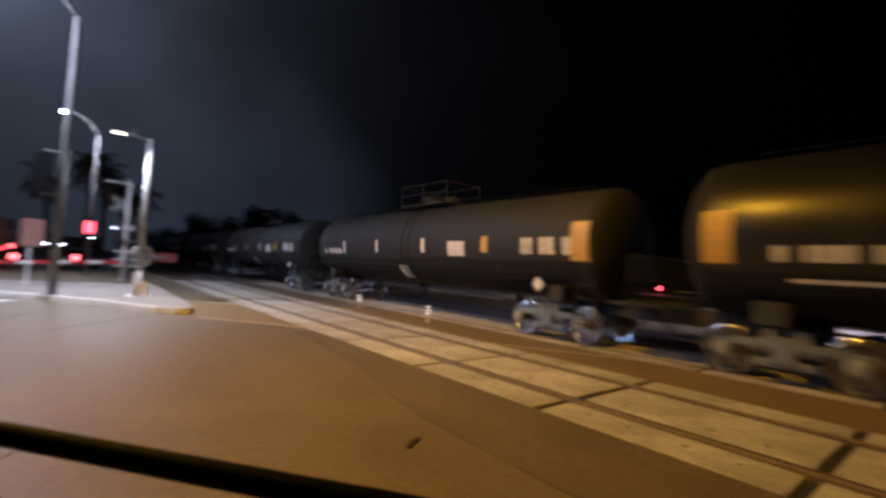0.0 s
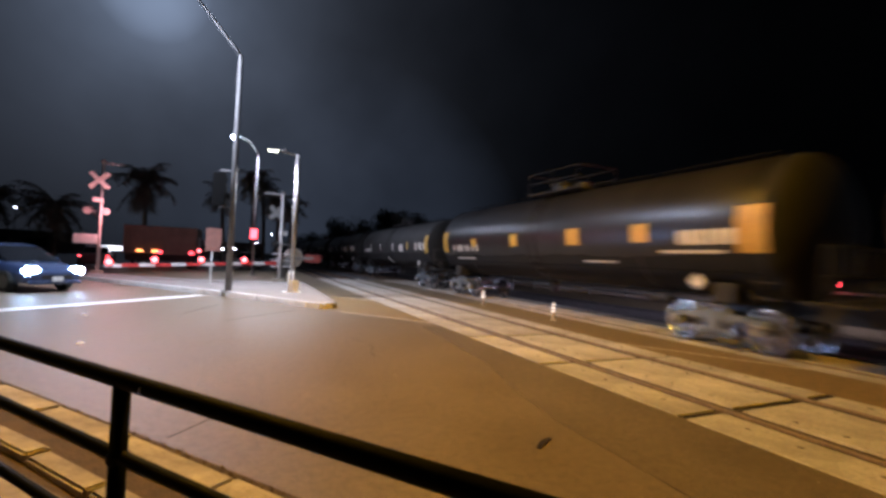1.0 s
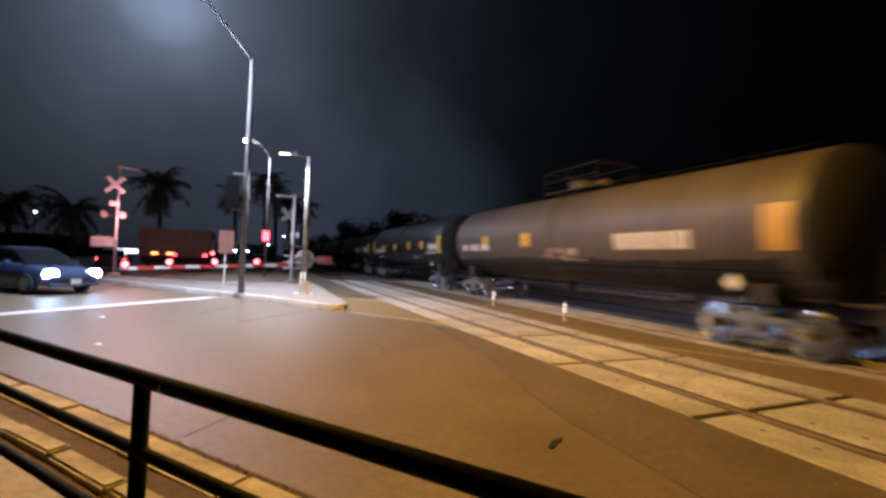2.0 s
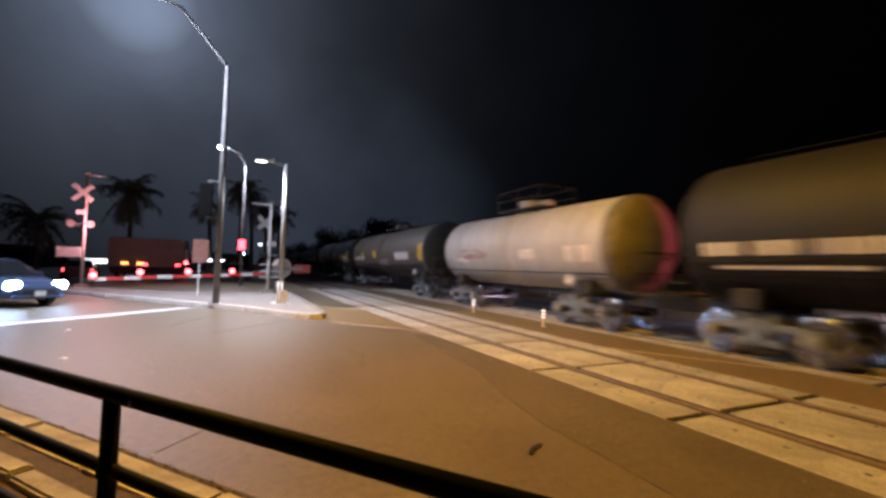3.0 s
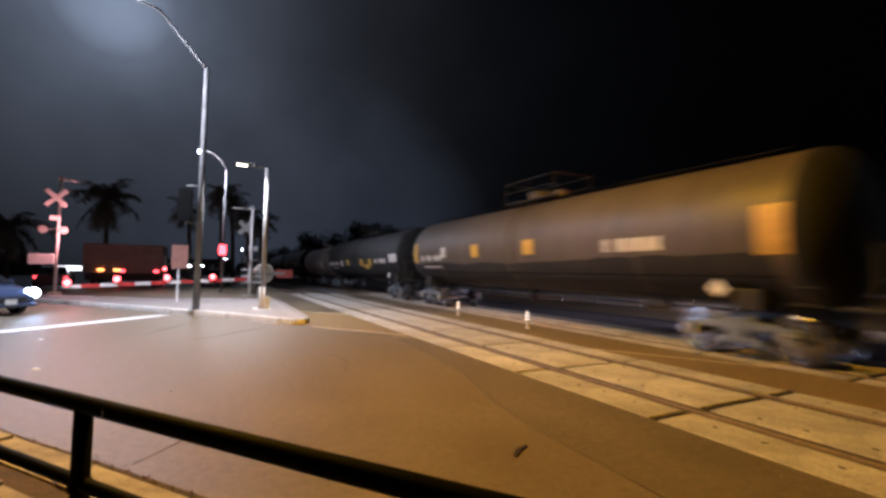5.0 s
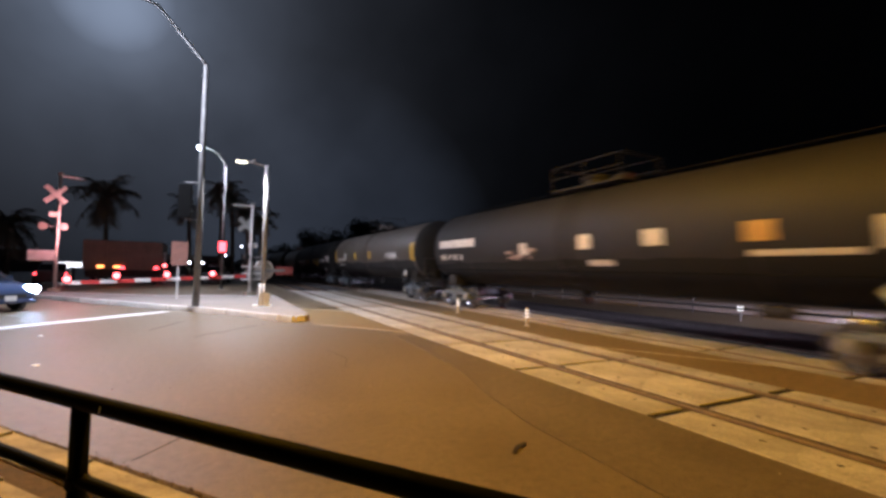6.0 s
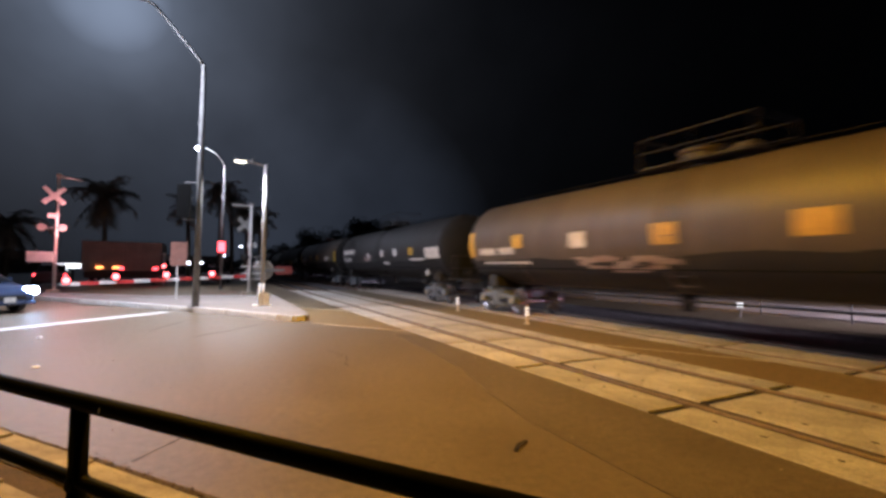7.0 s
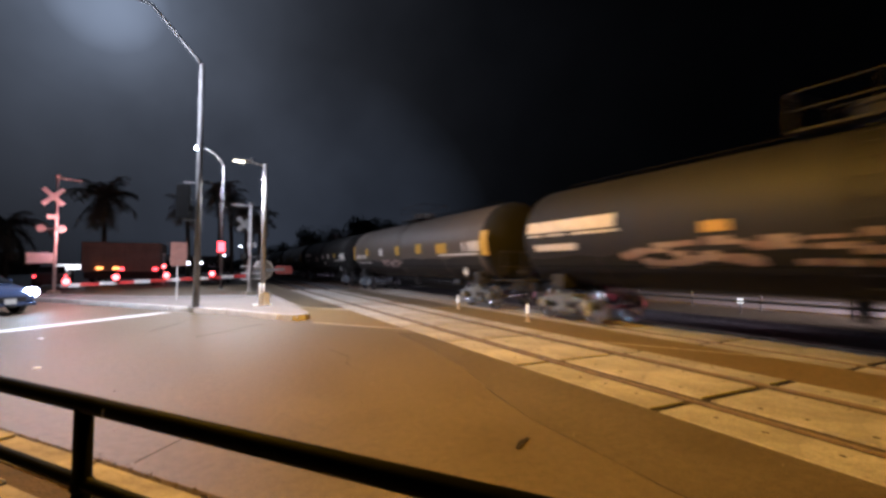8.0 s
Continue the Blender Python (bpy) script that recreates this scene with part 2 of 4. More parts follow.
def bevelled(bm, w=0.01, seg=1):
    bmesh.ops.bevel(bm, geom=bm.edges[:], offset=w, segments=seg, affect="EDGES", clamp_overlap=True)
    return bm


def mesh_of(name, bm, material, smooth=False):
    me = bpy.data.meshes.new(name)
    if smooth:
        for f in bm.faces:
            f.smooth = True
    bm.to_mesh(me)
    bm.free()
    for m in (material if isinstance(material, (list, tuple)) else [material]):
        me.materials.append(m)
    return me


def part(name, bm, material, parent=None, label="", smooth=False, m=None):
    """Links a bmesh, or a mesh that is already made, as one mesh object under a thing or part."""
    me = mesh_of(name, bm, material, smooth) if isinstance(bm, bmesh.types.BMesh) else bm
    ob = new(name, me)
    ob.parent = parent
    if m is not None:
        ob.matrix_basis = m
    if label:
        ob["label"] = label
    return ob


def thing(name, m, label, category, group="", kind=""):
    ob = new(name)
    ob.empty_display_size = 0.2
    ob.matrix_basis = m
    return tagged(ob, label, category, group, kind)


def lathe(profile, axis="Y", seg=32):
    """A solid of revolution: rows of (along, radius)."""
    bm = bmesh.new()
    rings = []
    for a, r in profile:
        ring = []
        for k in range(seg):
            c, s = math.cos(2 * math.pi * k / seg), math.sin(2 * math.pi * k / seg)
            p = {"Y": (r * c, a, r * s), "X": (a, r * c, r * s), "Z": (r * c, r * s, a)}[axis]
            ring.append(bm.verts.new(p))
        rings.append(ring)
    for p, q in zip(rings, rings[1:]):
        for k in range(seg):
            bm.faces.new((p[k], p[(k + 1) % seg], q[(k + 1) % seg], q[k]))
    bm.faces.new(rings[0]), bm.faces.new(rings[-1])
    bmesh.ops.recalc_face_normals(bm, faces=bm.faces[:])
    return bm


def prism(pts, z0, z1):
    """An upright solid over an outline."""
    bm = bmesh.new()
    lo = [bm.verts.new((x, y, z0)) for x, y in pts]
    hi = [bm.verts.new((x, y, z1)) for x, y in pts]
    n = len(pts)
    for k in range(n):
        bm.faces.new((lo[k], lo[(k + 1) % n], hi[(k + 1) % n], hi[k]))
    bm.faces.new(hi), bm.faces.new(lo)
    bmesh.ops.recalc_face_normals(bm, faces=bm.faces[:])
    return bm


ROAD = Vector((0.62, -0.785, 0)).normalized()   # the way of the road
ACROSS = Vector((0.785, 0.62, 0)).normalized()
ROAD_TURN = math.degrees(math.atan2(ROAD.y, ROAD.x))

# ---- ground: one sheet with two sunken track beds ----
X1, X2, RAIL1, RAIL2 = (4.25, 7.06), (8.62, 11.25), (4.98, 6.487), (9.2, 10.705)
TRAIN_X = sum(RAIL2) / 2
PANEL, Y0 = 2.43, 3.347
ROWS = 17
Y_FIRST, Y_LAST = Y0 - 6 * PANEL, Y0 + (ROWS - 6) * PANEL
gm = bmesh.new()
cols = [(-1500, 0), (X1[0], 0), (X1[0], -0.16), (X1[1], -0.16), (X1[1], 0), (X2[0], 0), (X2[0], -0.16), (X2[1], -0.16), (X2[1], -0.05), (13.6, -0.05), (13.8, 0.05), (1500, 0.05)]
ys = [-1500, Y_FIRST, Y_LAST, 1500]
grid = [[gm.verts.new((x, y, z)) for x, z in cols] for y in ys]
for j in range(3):
    for i in range(len(cols) - 1):
        f = gm.faces.new((grid[j][i], grid[j][i + 1], grid[j + 1][i + 1], grid[j + 1][i]))
        bed = 1 <= i <= 3 or 5 <= i <= 9
        f.material_index = 1 if bed or (i == 4 and j != 1) else 0
tagged(part("ground", gm, [ASPHALT, BALLAST]), "damp brownish asphalt road with two sunken railway beds", "ground", kind="structure")


def rail_profile(y0, y1):
    bm = bmesh.new()
    out = [(-0.07, -0.16), (0.07, -0.16), (0.07, -0.145), (0.012, -0.12), (0.012, -0.04), (0.036, -0.028), (0.036, 0.002), (0.028, 0.012), (-0.028, 0.012), (-0.036, 0.002), (-0.036, -0.028), (-0.012, -0.04), (-0.012, -0.12), (-0.07, -0.145)]
    a = [bm.verts.new((x, y0, z)) for x, z in out]
    b = [bm.verts.new((x, y1, z)) for x, z in out]
    for k in range(len(out)):
        bm.faces.new((a[k], a[(k + 1) % len(out)], b[(k + 1) % len(out)], b[k]))
    bmesh.ops.recalc_face_normals(bm, faces=bm.faces[:])
    return bm


rail_mesh = mesh_of("rail", rail_profile(-160, 400), RAIL_STEEL)
for x in RAIL1 + RAIL2:
    tagged(part("rail", rail_mesh, None, m=pose(x, 0, 0)), "rusty steel rail set in a flangeway", "rail", "rails", "structure")

# ---- painted lines and small things on the road ----
def strip(name, a, b, w, z, material, label):
    a, b = Vector((*a, 0)), Vector((*b, 0))
    n = (b - a).normalized().cross(Vector((0, 0, 1))) * (w / 2)
    bm = prism([(a + n)[:2], (b + n)[:2], (b - n)[:2], (a - n)[:2]], -0.002, z)
    return tagged(part(name, bm, material), label, "road marking", kind="structure")


strip("stop_line", (-8.2, 9.35), (-1.35, 17.15), 0.42, 0.005, PAINT_WHITE, "white painted stop line across the road")
strip("edge_line", (2.42, 12.50), (4.24, 10.16), 0.11, 0.004, PAINT_WORN, "worn pale line across the brown path")
strip("edge_line", (2.75, 17.55), (4.24, 15.5), 0.10, 0.004, PAINT_WORN, "worn pale line across the brown path")
strip("path_line", (7.07, 6.95), (8.6, 4.4), 0.10, 0.004, PAINT_WORN, "worn pale line between the two tracks")
strip("tar_seam", (-0.52, 4.26), (-0.15, 4.74), 0.010, 0.003, RUBBER, "thin dark tar seam in the asphalt")
strip("asphalt_crack", (-0.34, 11.02), (1.24, 12.80), 0.03, 0.003, TAR, "dark crack across the asphalt before the island")
strip("asphalt_crack", (-1.30, 12.39), (-0.68, 14.22), 0.03, 0.003, TAR, "dark crack across the asphalt before the island")
ARC = [(3.78, 9.78), (3.6, 7.56), (3.42, 5.98), (3.06, 4.65), (2.89, 3.67), (2.87, 2.88), (2.84, 2.17), (3.09, -6.0)]
for p, q in zip(ARC, ARC[1:]):
    strip("tar_seam", p, q, 0.009, 0.0045, TAR, "thin dark seam at the edge of newer asphalt")
NEWER = surface("newer_asphalt", (0.082, 0.060, 0.032), (0.116, 0.086, 0.049), 0.6, 0, 1.0, 55, 0.3, 0.42, 0.75, speck=0.55)
tagged(part("newer_asphalt", prism(ARC + [(4.24, -6.0), (4.24, 9.6)], -0.002, 0.003), NEWER), "darker newer asphalt beside the crossing panels", "road", kind="structure")
patch = prism([(2.45, 12.55), (4.24, 10.25), (4.24, 15.4), (2.7, 17.4), (2.5, 14)], -0.002, 0.003)
tagged(part("path_patch", patch, PATCH), "brown asphalt path beside the track panels", "path", kind="structure")
gap = prism([(7.07, -12), (8.61, -12), (8.61, 15), (7.07, 15)], -0.002, 0.003)
tagged(part("path_patch", gap, PATCH), "brown asphalt between the two tracks", "path", kind="structure")
scrap = bmesh.new()
for k in range(7):
    a = k / 6
    box(scrap, (a * 0.15 - 0.075, 0.008 * math.sin(a * 5), 0.012 + 0.006 * math.sin(a * 3.1)), (0.032, 0.038 - 0.02 * abs(a - 0.5), 0.014), pose(0, 0, 0, 0, 0, 6 * math.sin(a * 4)))
tagged(part("rubber_scrap", bevelled(scrap, 0.003), RUBBER, m=pose(2.416, 3.226, 0, 0, 0, 38) @ Matrix.Diagonal((1.5, 1.25, 0.7, 1))), "dark curled scrap of rubber lying on the asphalt", "debris")

# white discs added where small glints show on the road
for x, y in ((-2.31, 8.70), (-3.17, 12.1)):
    stud = lathe([(0, 0.055), (0.012, 0.05), (0.02, 0.02)], "Z", 12)
    tagged(part("road_glint", stud, WHITE_METAL, m=pose(x, y, 0)), "small white disc put for a glint on the road", "road stud", "road studs")

# ---- near pavement with kerb ----
K0 = Vector((-1.10, 4.74, 0))
def beside(along, off):
    p = K0 + ROAD * along - ACROSS * off
    return (p.x, p.y)


tagged(part("pavement", prism([beside(-60, 0.74), beside(5.6, 0.74), beside(5.6, 9), beside(-60, 9)], -0.05, 0.06), PAVING), "grey-brown concrete pavement behind the railing", "pavement", kind="structure")
DIRT = surface("brown_dirt", (0.045, 0.030, 0.014), (0.10, 0.065, 0.03), 0.9, 0, 5, 40, 0.6)
tagged(part("dirt_strip", prism([beside(-60, -0.07), beside(5.6, -0.07), beside(5.6, 0.74), beside(-60, 0.74)], -0.05, 0.006), DIRT), "brown dirt strip between the kerb stones", "ground", kind="structure")
kerb_line = thing("kerb", pose(0, 0, 0), "pale worn kerb and edging stones beside the road", "kerb", kind="structure")
krng = random.Random(3)
kerb_meshes = [mesh_of("kerb_stone", bevelled(boxes(((0, 0, 0), (w, 0.285, 0.12))), 0.03, 2), KERB) for w in (1.209, 1.213, 1.211)]
edge_meshes = [mesh_of("edging_stone", bevelled(boxes(((0, 0, 0), (w, 0.15, 0.12))), 0.018, 2), KERB) for w in (0.80, 0.82, 0.815)]
for k in range(-14, 5):
    x, y = beside(k * 1.215 + krng.uniform(-0.01, 0.01), 0.15 + krng.uniform(-0.012, 0.012))
    part("kerb_stone", krng.choice(kerb_meshes), None, kerb_line, m=pose(x, y, -0.012 + krng.uniform(-0.008, 0.008), krng.uniform(-1.5, 1.5), krng.uniform(-1, 1), ROAD_TURN + krng.uniform(-1, 1)))
for k in range(-18, 7):
    x, y = beside(k * 0.83 + krng.uniform(-0.01, 0.01), 0.565 + krng.uniform(-0.015, 0.015))
    part("edging_stone", krng.choice(edge_meshes), None, kerb_line, m=pose(x, y, 0.0 + krng.uniform(-0.01, 0.01), krng.uniform(-2, 2), krng.uniform(-1.5, 1.5), ROAD_TURN + krng.uniform(-2, 2)))

# ---- black pipe railing ----
R0, RD = Vector((-0.283, 1.423, 0)), Vector((0.614, -0.789, 0)).normalized()
railing = thing("pipe_railing", pose(0, 0, 0), "black painted steel pipe railing along the pavement", "railing")
for z, r in ((1.213, 0.0215), (1.016, 0.0165), (0.800, 0.0165), (0.590, 0.0165), (0.380, 0.0165)):
    bm = bmesh.new()
    a, b = R0 - RD * 7.3, R0 + RD * 3.7
    rod(bm, (a.x, a.y, z - r), (b.x, b.y, z - r), r, 14)
    part("top_rail" if z > 1.1 else "lower_rail", bm, RAILING, railing, smooth=True)
for k in range(-4, 3):
    p = R0 + RD * (k * 1.83)
    bm = bmesh.new()
    rod(bm, (p.x, p.y, 0.0), (p.x, p.y, 1.185), 0.021, 14)
    post = part("post", bm, RAILING, railing, smooth=True)
    part("base_plate", boxes(((0, 0, 0), (0.12, 0.12, 0.012))), RAILING, post, m=pose(p.x, p.y, 0.066 if k < 2 else 0.006))
    part("weld_collar", lathe([(-0.014, 0.021), (-0.010, 0.026), (0.010, 0.026), (0.014, 0.021)], "Z", 14), RAILING, post, m=pose(p.x, p.y, 0.994))

chip = R0 + RD * 0.118 + Vector((-0.0205 * RD.y, 0.0205 * RD.x, 0)) * -1
part("paint_chip", bevelled(boxes(((0, 0, 0), (0.006, 0.002, 0.014))), 0.0008), WHITE_METAL, railing, "small white paint chip", m=pose(chip.x, chip.y, 1.192, 0, 12, math.degrees(math.atan2(RD.y, RD.x))))

# ---- grit and cracks on the asphalt ----
grit, gr = bmesh.new(), random.Random(11)
for _ in range(110):
    x, y = gr.uniform(-1.5, 4.1), gr.uniform(1.8, 9.5)
    if (Vector((x, y, 0)) - K0).dot(ACROSS) < 0.1:
        continue
    s = gr.uniform(0.003, 0.009)
    box(grit, (0, 0, 0), (s * 2, s * 1.4, s), Matrix.Translation((x, y, s * 0.4)) @ Euler((gr.random(), gr.random(), gr.random() * 6)).to_matrix().to_4x4())
tagged(part("road_grit", grit, CONCRETE), "pale grit scattered over the asphalt", "grit", kind="stuff")
for start, turn, n, seed in (((0.9, 6.4), 10, 8, 2), ((1.9, 8.4), -60, 7, 3)):
    g, p, a, line = random.Random(seed), Vector((*start, 0)), turn, []
    for k in range(n):
        line.append(p.copy())
        a += g.uniform(-28, 28)
        p += Vector((math.cos(radians(a)), math.sin(radians(a)), 0)) * g.uniform(0.18, 0.36)
    bm = bmesh.new()
    rim = [(q + Vector((0, 0, 0.0042)), g.uniform(0.003, 0.007)) for q in line]
    vs = [(bm.verts.new(q + Vector((w, w * 0.6, 0))), bm.verts.new(q - Vector((w, w * 0.6, 0)))) for q, w in rim]
    for (c, d), (e, f) in zip(vs, vs[1:]):
        bm.faces.new((c, d, f, e))
    bmesh.ops.recalc_face_normals(bm, faces=bm.faces[:])
    tagged(part("asphalt_crack", bm, RUBBER), "thin dark crack in the asphalt", "crack", kind="structure")

# dry leaves and dirt gathered along the kerb
LITTER = surface("leaf_litter", (0.028, 0.016, 0.007), (0.085, 0.048, 0.018), 0.9, 0, 7, 40, 0.2)
litter, lr = bmesh.new(), random.Random(17)
for _ in range(2600):
    s = lr.uniform(-9, 5)
    clump = 0.5 + 0.5 * math.sin(s * 2.3) * math.sin(s * 0.9 + 1)
    x, y = beside(s, -0.005 - abs(lr.gauss(0, 0.014 + 0.03 * clump)))
    w = lr.uniform(0.005, 0.014)
    tilt = Matrix.Translation((x, y, 0.010 + w * 0.3)) @ Euler((lr.uniform(-0.7, 0.7), lr.uniform(-0.7, 0.7), lr.uniform(0, 6.3))).to_matrix().to_4x4()
    vs = [litter.verts.new(tilt @ Vector(p)) for p in ((-w, 0, 0), (0, -w * 0.45, 0.003), (w, 0, 0), (0, w * 0.45, -0.002))]
    litter.faces.new(vs)
tagged(part("leaf_litter", litter, LITTER), "brown dry leaves and dirt gathered along the kerb", "leaf litter", kind="stuff")

# ---- corner island ----
ISLAND = [(2.32, 13.25), (2.05, 13.15), (1.7, 13.55), (0.38, 15.75), (-1.3, 17.8), (-3.3, 20.4), (-9.5, 28.3), (-9.0, 28.8), (-2.2, 23.4), (2.6, 22.6), (2.55, 17.4), (2.5, 14.0)]
tagged(part("island", prism(ISLAND, -0.05, 0.13), PAVING), "grey-brown concrete corner island", "pavement", kind="structure")
island_kerb = thing("island_kerb", pose(0, 0, 0), "pale concrete kerb round the corner island", "kerb", kind="structure")
for (ax, ay), (bx, by) in zip(ISLAND, ISLAND[1:] + ISLAND[:1]):
    v = Vector((bx - ax, by - ay, 0))
    steps = max(1, round(v.length / 1.9))
    for k in range(steps):
        c = Vector((ax, ay, 0)) + v * ((k + 0.5) / steps)
        bm = bevelled(boxes(((0, 0, 0), (v.length / steps + 0.004, 0.17, 0.20))), 0.03, 2)
        part("kerb_stone", bm, PAVING if ax > 2.4 and bx > 2.3 else KERB_PALE, island_kerb, m=pose(c.x, c.y, 0.055, 0, 0, math.degrees(math.atan2(v.y, v.x))))


# ---- street lamps ----
WEATHERED = surface("weathered_steel", (0.11, 0.108, 0.105), (0.18, 0.176, 0.172), 0.75, 0.05, 3, 12, 0, speck=0.12)


def mast_lamp(x, y, knee, arm, r, base_z, lens, label):
    """A tapered steel mast with a sloping arm; arm: rows of offsets from the knee."""
    ob = thing("street_lamp", pose(x, y, base_z), label, "street lamp", "street lamps")
    bm = bmesh.new()
    rod(bm, (0, 0, 0.02), (0, 0, knee - base_z), r, 16, r * 0.62)
    part("pole", bm, WEATHERED, ob, smooth=True)
    plate = part("base_plate", bevelled(boxes(((0, 0, 0.015), (r * 4.2, r * 4.2, 0.03))), 0.005), GALV, ob)
    for sx in (-1, 1):
        for sy in (-1, 1):
            bm = bmesh.new()
            rod(bm, (sx * r * 1.6, sy * r * 1.6, 0.03), (sx * r * 1.6, sy * r * 1.6, 0.08), 0.018, 6)
            part("bolt", bm, GALV, plate)
    pts = [(0, 0, knee - base_z - 0.05)] + [(a, b, knee - base_z + c) for a, b, c in arm]
    part("arm", rods(pts, r * 0.42, 10), GALV, ob, smooth=True)
    ex, ey, ez = pts[-1]
    dx, dy = pts[-1][0] - pts[-2][0], pts[-1][1] - pts[-2][1]
    turn = math.degrees(math.atan2(dy, dx))
    head = bmesh.new()
    box(head, (0.28, 0, 0), (0.62, 0.26, 0.07))
    box(head, (0.20, 0, 0.05), (0.30, 0.16, 0.05))
    lum = part("luminaire", bevelled(head, 0.02, 2), GALV, ob, m=pose(ex, ey, ez, 0, 0, turn))
    part("lens", lathe([(-0.19, 0.05), (-0.17, 0.12), (-0.09, 0.165), (-0.03, 0.17)], "Z", 18), lens, lum, "bright lamp lens", m=pose(0.36, 0, 0))
    return ob


mast_lamp(-0.52, 17.0, 8.32, [(-0.10, -0.02, 0.10), (-1.45, -0.10, 1.62), (-2.8, -0.16, 1.90)], 0.11, 0.13, NEAR_LED, "tall galvanised street lamp with a sloping arm")
mast_lamp(0.39, 31.8, 7.90, [(-0.15, -0.05, 0.30), (-0.55, -0.1, 0.75), (-1.1, -0.15, 1.0)], 0.10, 0.0, LED, "galvanised street lamp with a curved arm")
mast_lamp(-3.2, 0.6, 8.8, [(0.1, 0.1, 0.3), (2.0, 2.6, 0.85), (3.72, 5.1, 0.92)], 0.11, 0.06, SODIUM_LENS, "sodium street lamp behind the railing")
# unseen post, added to carry the light on the far path
mast_lamp(20.2, -2.6, 6.2, [(0.1, 0.2, 0.25), (0.3, 1.2, 0.42), (0.3, 1.5, 0.45)], 0.09, 0.0, LED, "galvanised lamp added out of view beyond the train")
pl = thing("utility_pole", pose(-6.72, 15.0, 0), "pale round utility pole beside the road", "utility pole")
bm = bmesh.new()
rod(bm, (0, 0, 0), (0, 0, 11), 0.13, 14, 0.10)
part("shaft", bm, GALV, pl, smooth=True)
part("cap", lathe([(0, 0.105), (0.05, 0.105), (0.08, 0.05)], "Z", 14), GALV, pl, m=pose(0, 0, 11))

# short lit post with a white base
post_lamp = thing("crossing_post", pose(1.546, 17.2, 0.13), "pale steel crossing post with a small lit arm", "post")
bm = bmesh.new()
rod(bm, (0, 0, 0.4), (0, 0, 5.05), 0.085, 14, 0.075)
part("pole", bm, GALV, post_lamp, smooth=True)
part("arm", rods([(0.06, 0, 4.98), (-0.25, 0, 5.03), (-0.62, -0.02, 5.10)], 0.035, 8), GALV, post_lamp, smooth=True)
head = part("lamp_head", bevelled(boxes(((-0.80, -0.02, 5.10), (0.50, 0.18, 0.06))), 0.015), GALV, post_lamp)
part("lens", boxes(((-0.85, -0.02, 5.062), (0.34, 0.13, 0.02))), WARM_LED, head, "warm lit lens")
part("photocell", lathe([(0, 0.04), (0.07, 0.04), (0.08, 0.02)], "Z", 10), GALV, head, m=pose(-0.45, -0.02, 5.12))
part("base_box", bevelled(boxes(((0.06, -0.02, 0.24), (0.34, 0.30, 0.42))), 0.03, 2), WHITE_METAL, post_lamp, "white base box")
part("base_plate", bevelled(boxes(((0, 0, 0.015), (0.62, 0.5, 0.03))), 0.006), WHITE_METAL, post_lamp)
for sx in (-0.11, 0.02):
    bm = bmesh.new()
    rod(bm, (sx, -0.2, 0.03), (sx, -0.2, 0.78), 0.035, 10)
    part("conduit", bm, WHITE_METAL, post_lamp, smooth=True)

# ---- signal head on the tall mast, seen from behind ----
sig = thing("traffic_signal", pose(-0.95, 17.0, 3.65), "dark traffic signal head on a bracket, seen from behind", "traffic signal")
part("backplate", bevelled(boxes(((-0.03, 0, 0), (0.46, 0.03, 1.12))), 0.01), SIGNAL_BLACK, sig, m=pose(0, 0, 0, 0, 0, -30))
part("housing", bevelled(boxes(((-0.03, 0.11, 0), (0.28, 0.18, 1.05))), 0.02), SIGNAL_BLACK, sig, m=pose(0, 0, 0, 0, 0, -30))
for z in (0.62, -0.62):
    bm = bmesh.new()
    rod(bm, (0, 0, z), (0.43, 0, z), 0.022, 8)
    part("bracket", bm, GALV, sig, smooth=True)
for z in (-0.35, 0, 0.35):
    part("visor", lathe([(0, 0.12), (0.2, 0.115)], "Y", 12), SIGNAL_BLACK, sig, m=pose(0.02, 0.2, z, 0, 0, -30))

# ---- sign on a thin post ----
sgn = thing("road_sign", pose(-1.36, 21.5, 0.13), "tan backed road sign on a thin white post", "road sign")
bm = bmesh.new()
rod(bm, (0, 0, 0), (0, 0, 2.35), 0.03, 8)
part("post", bm, WHITE_METAL, sgn)
part("panel", bevelled(boxes(((0.03, -0.04, 1.86), (0.60, 0.02, 0.98))), 0.006), SIGN_BACK, sgn, m=pose(0, 0, 0, 0, 0, 12))
for z in (1.6, 2.1):
    part("clamp", boxes(((0.0, -0.02, z), (0.10, 0.05, 0.05))), GALV, sgn)


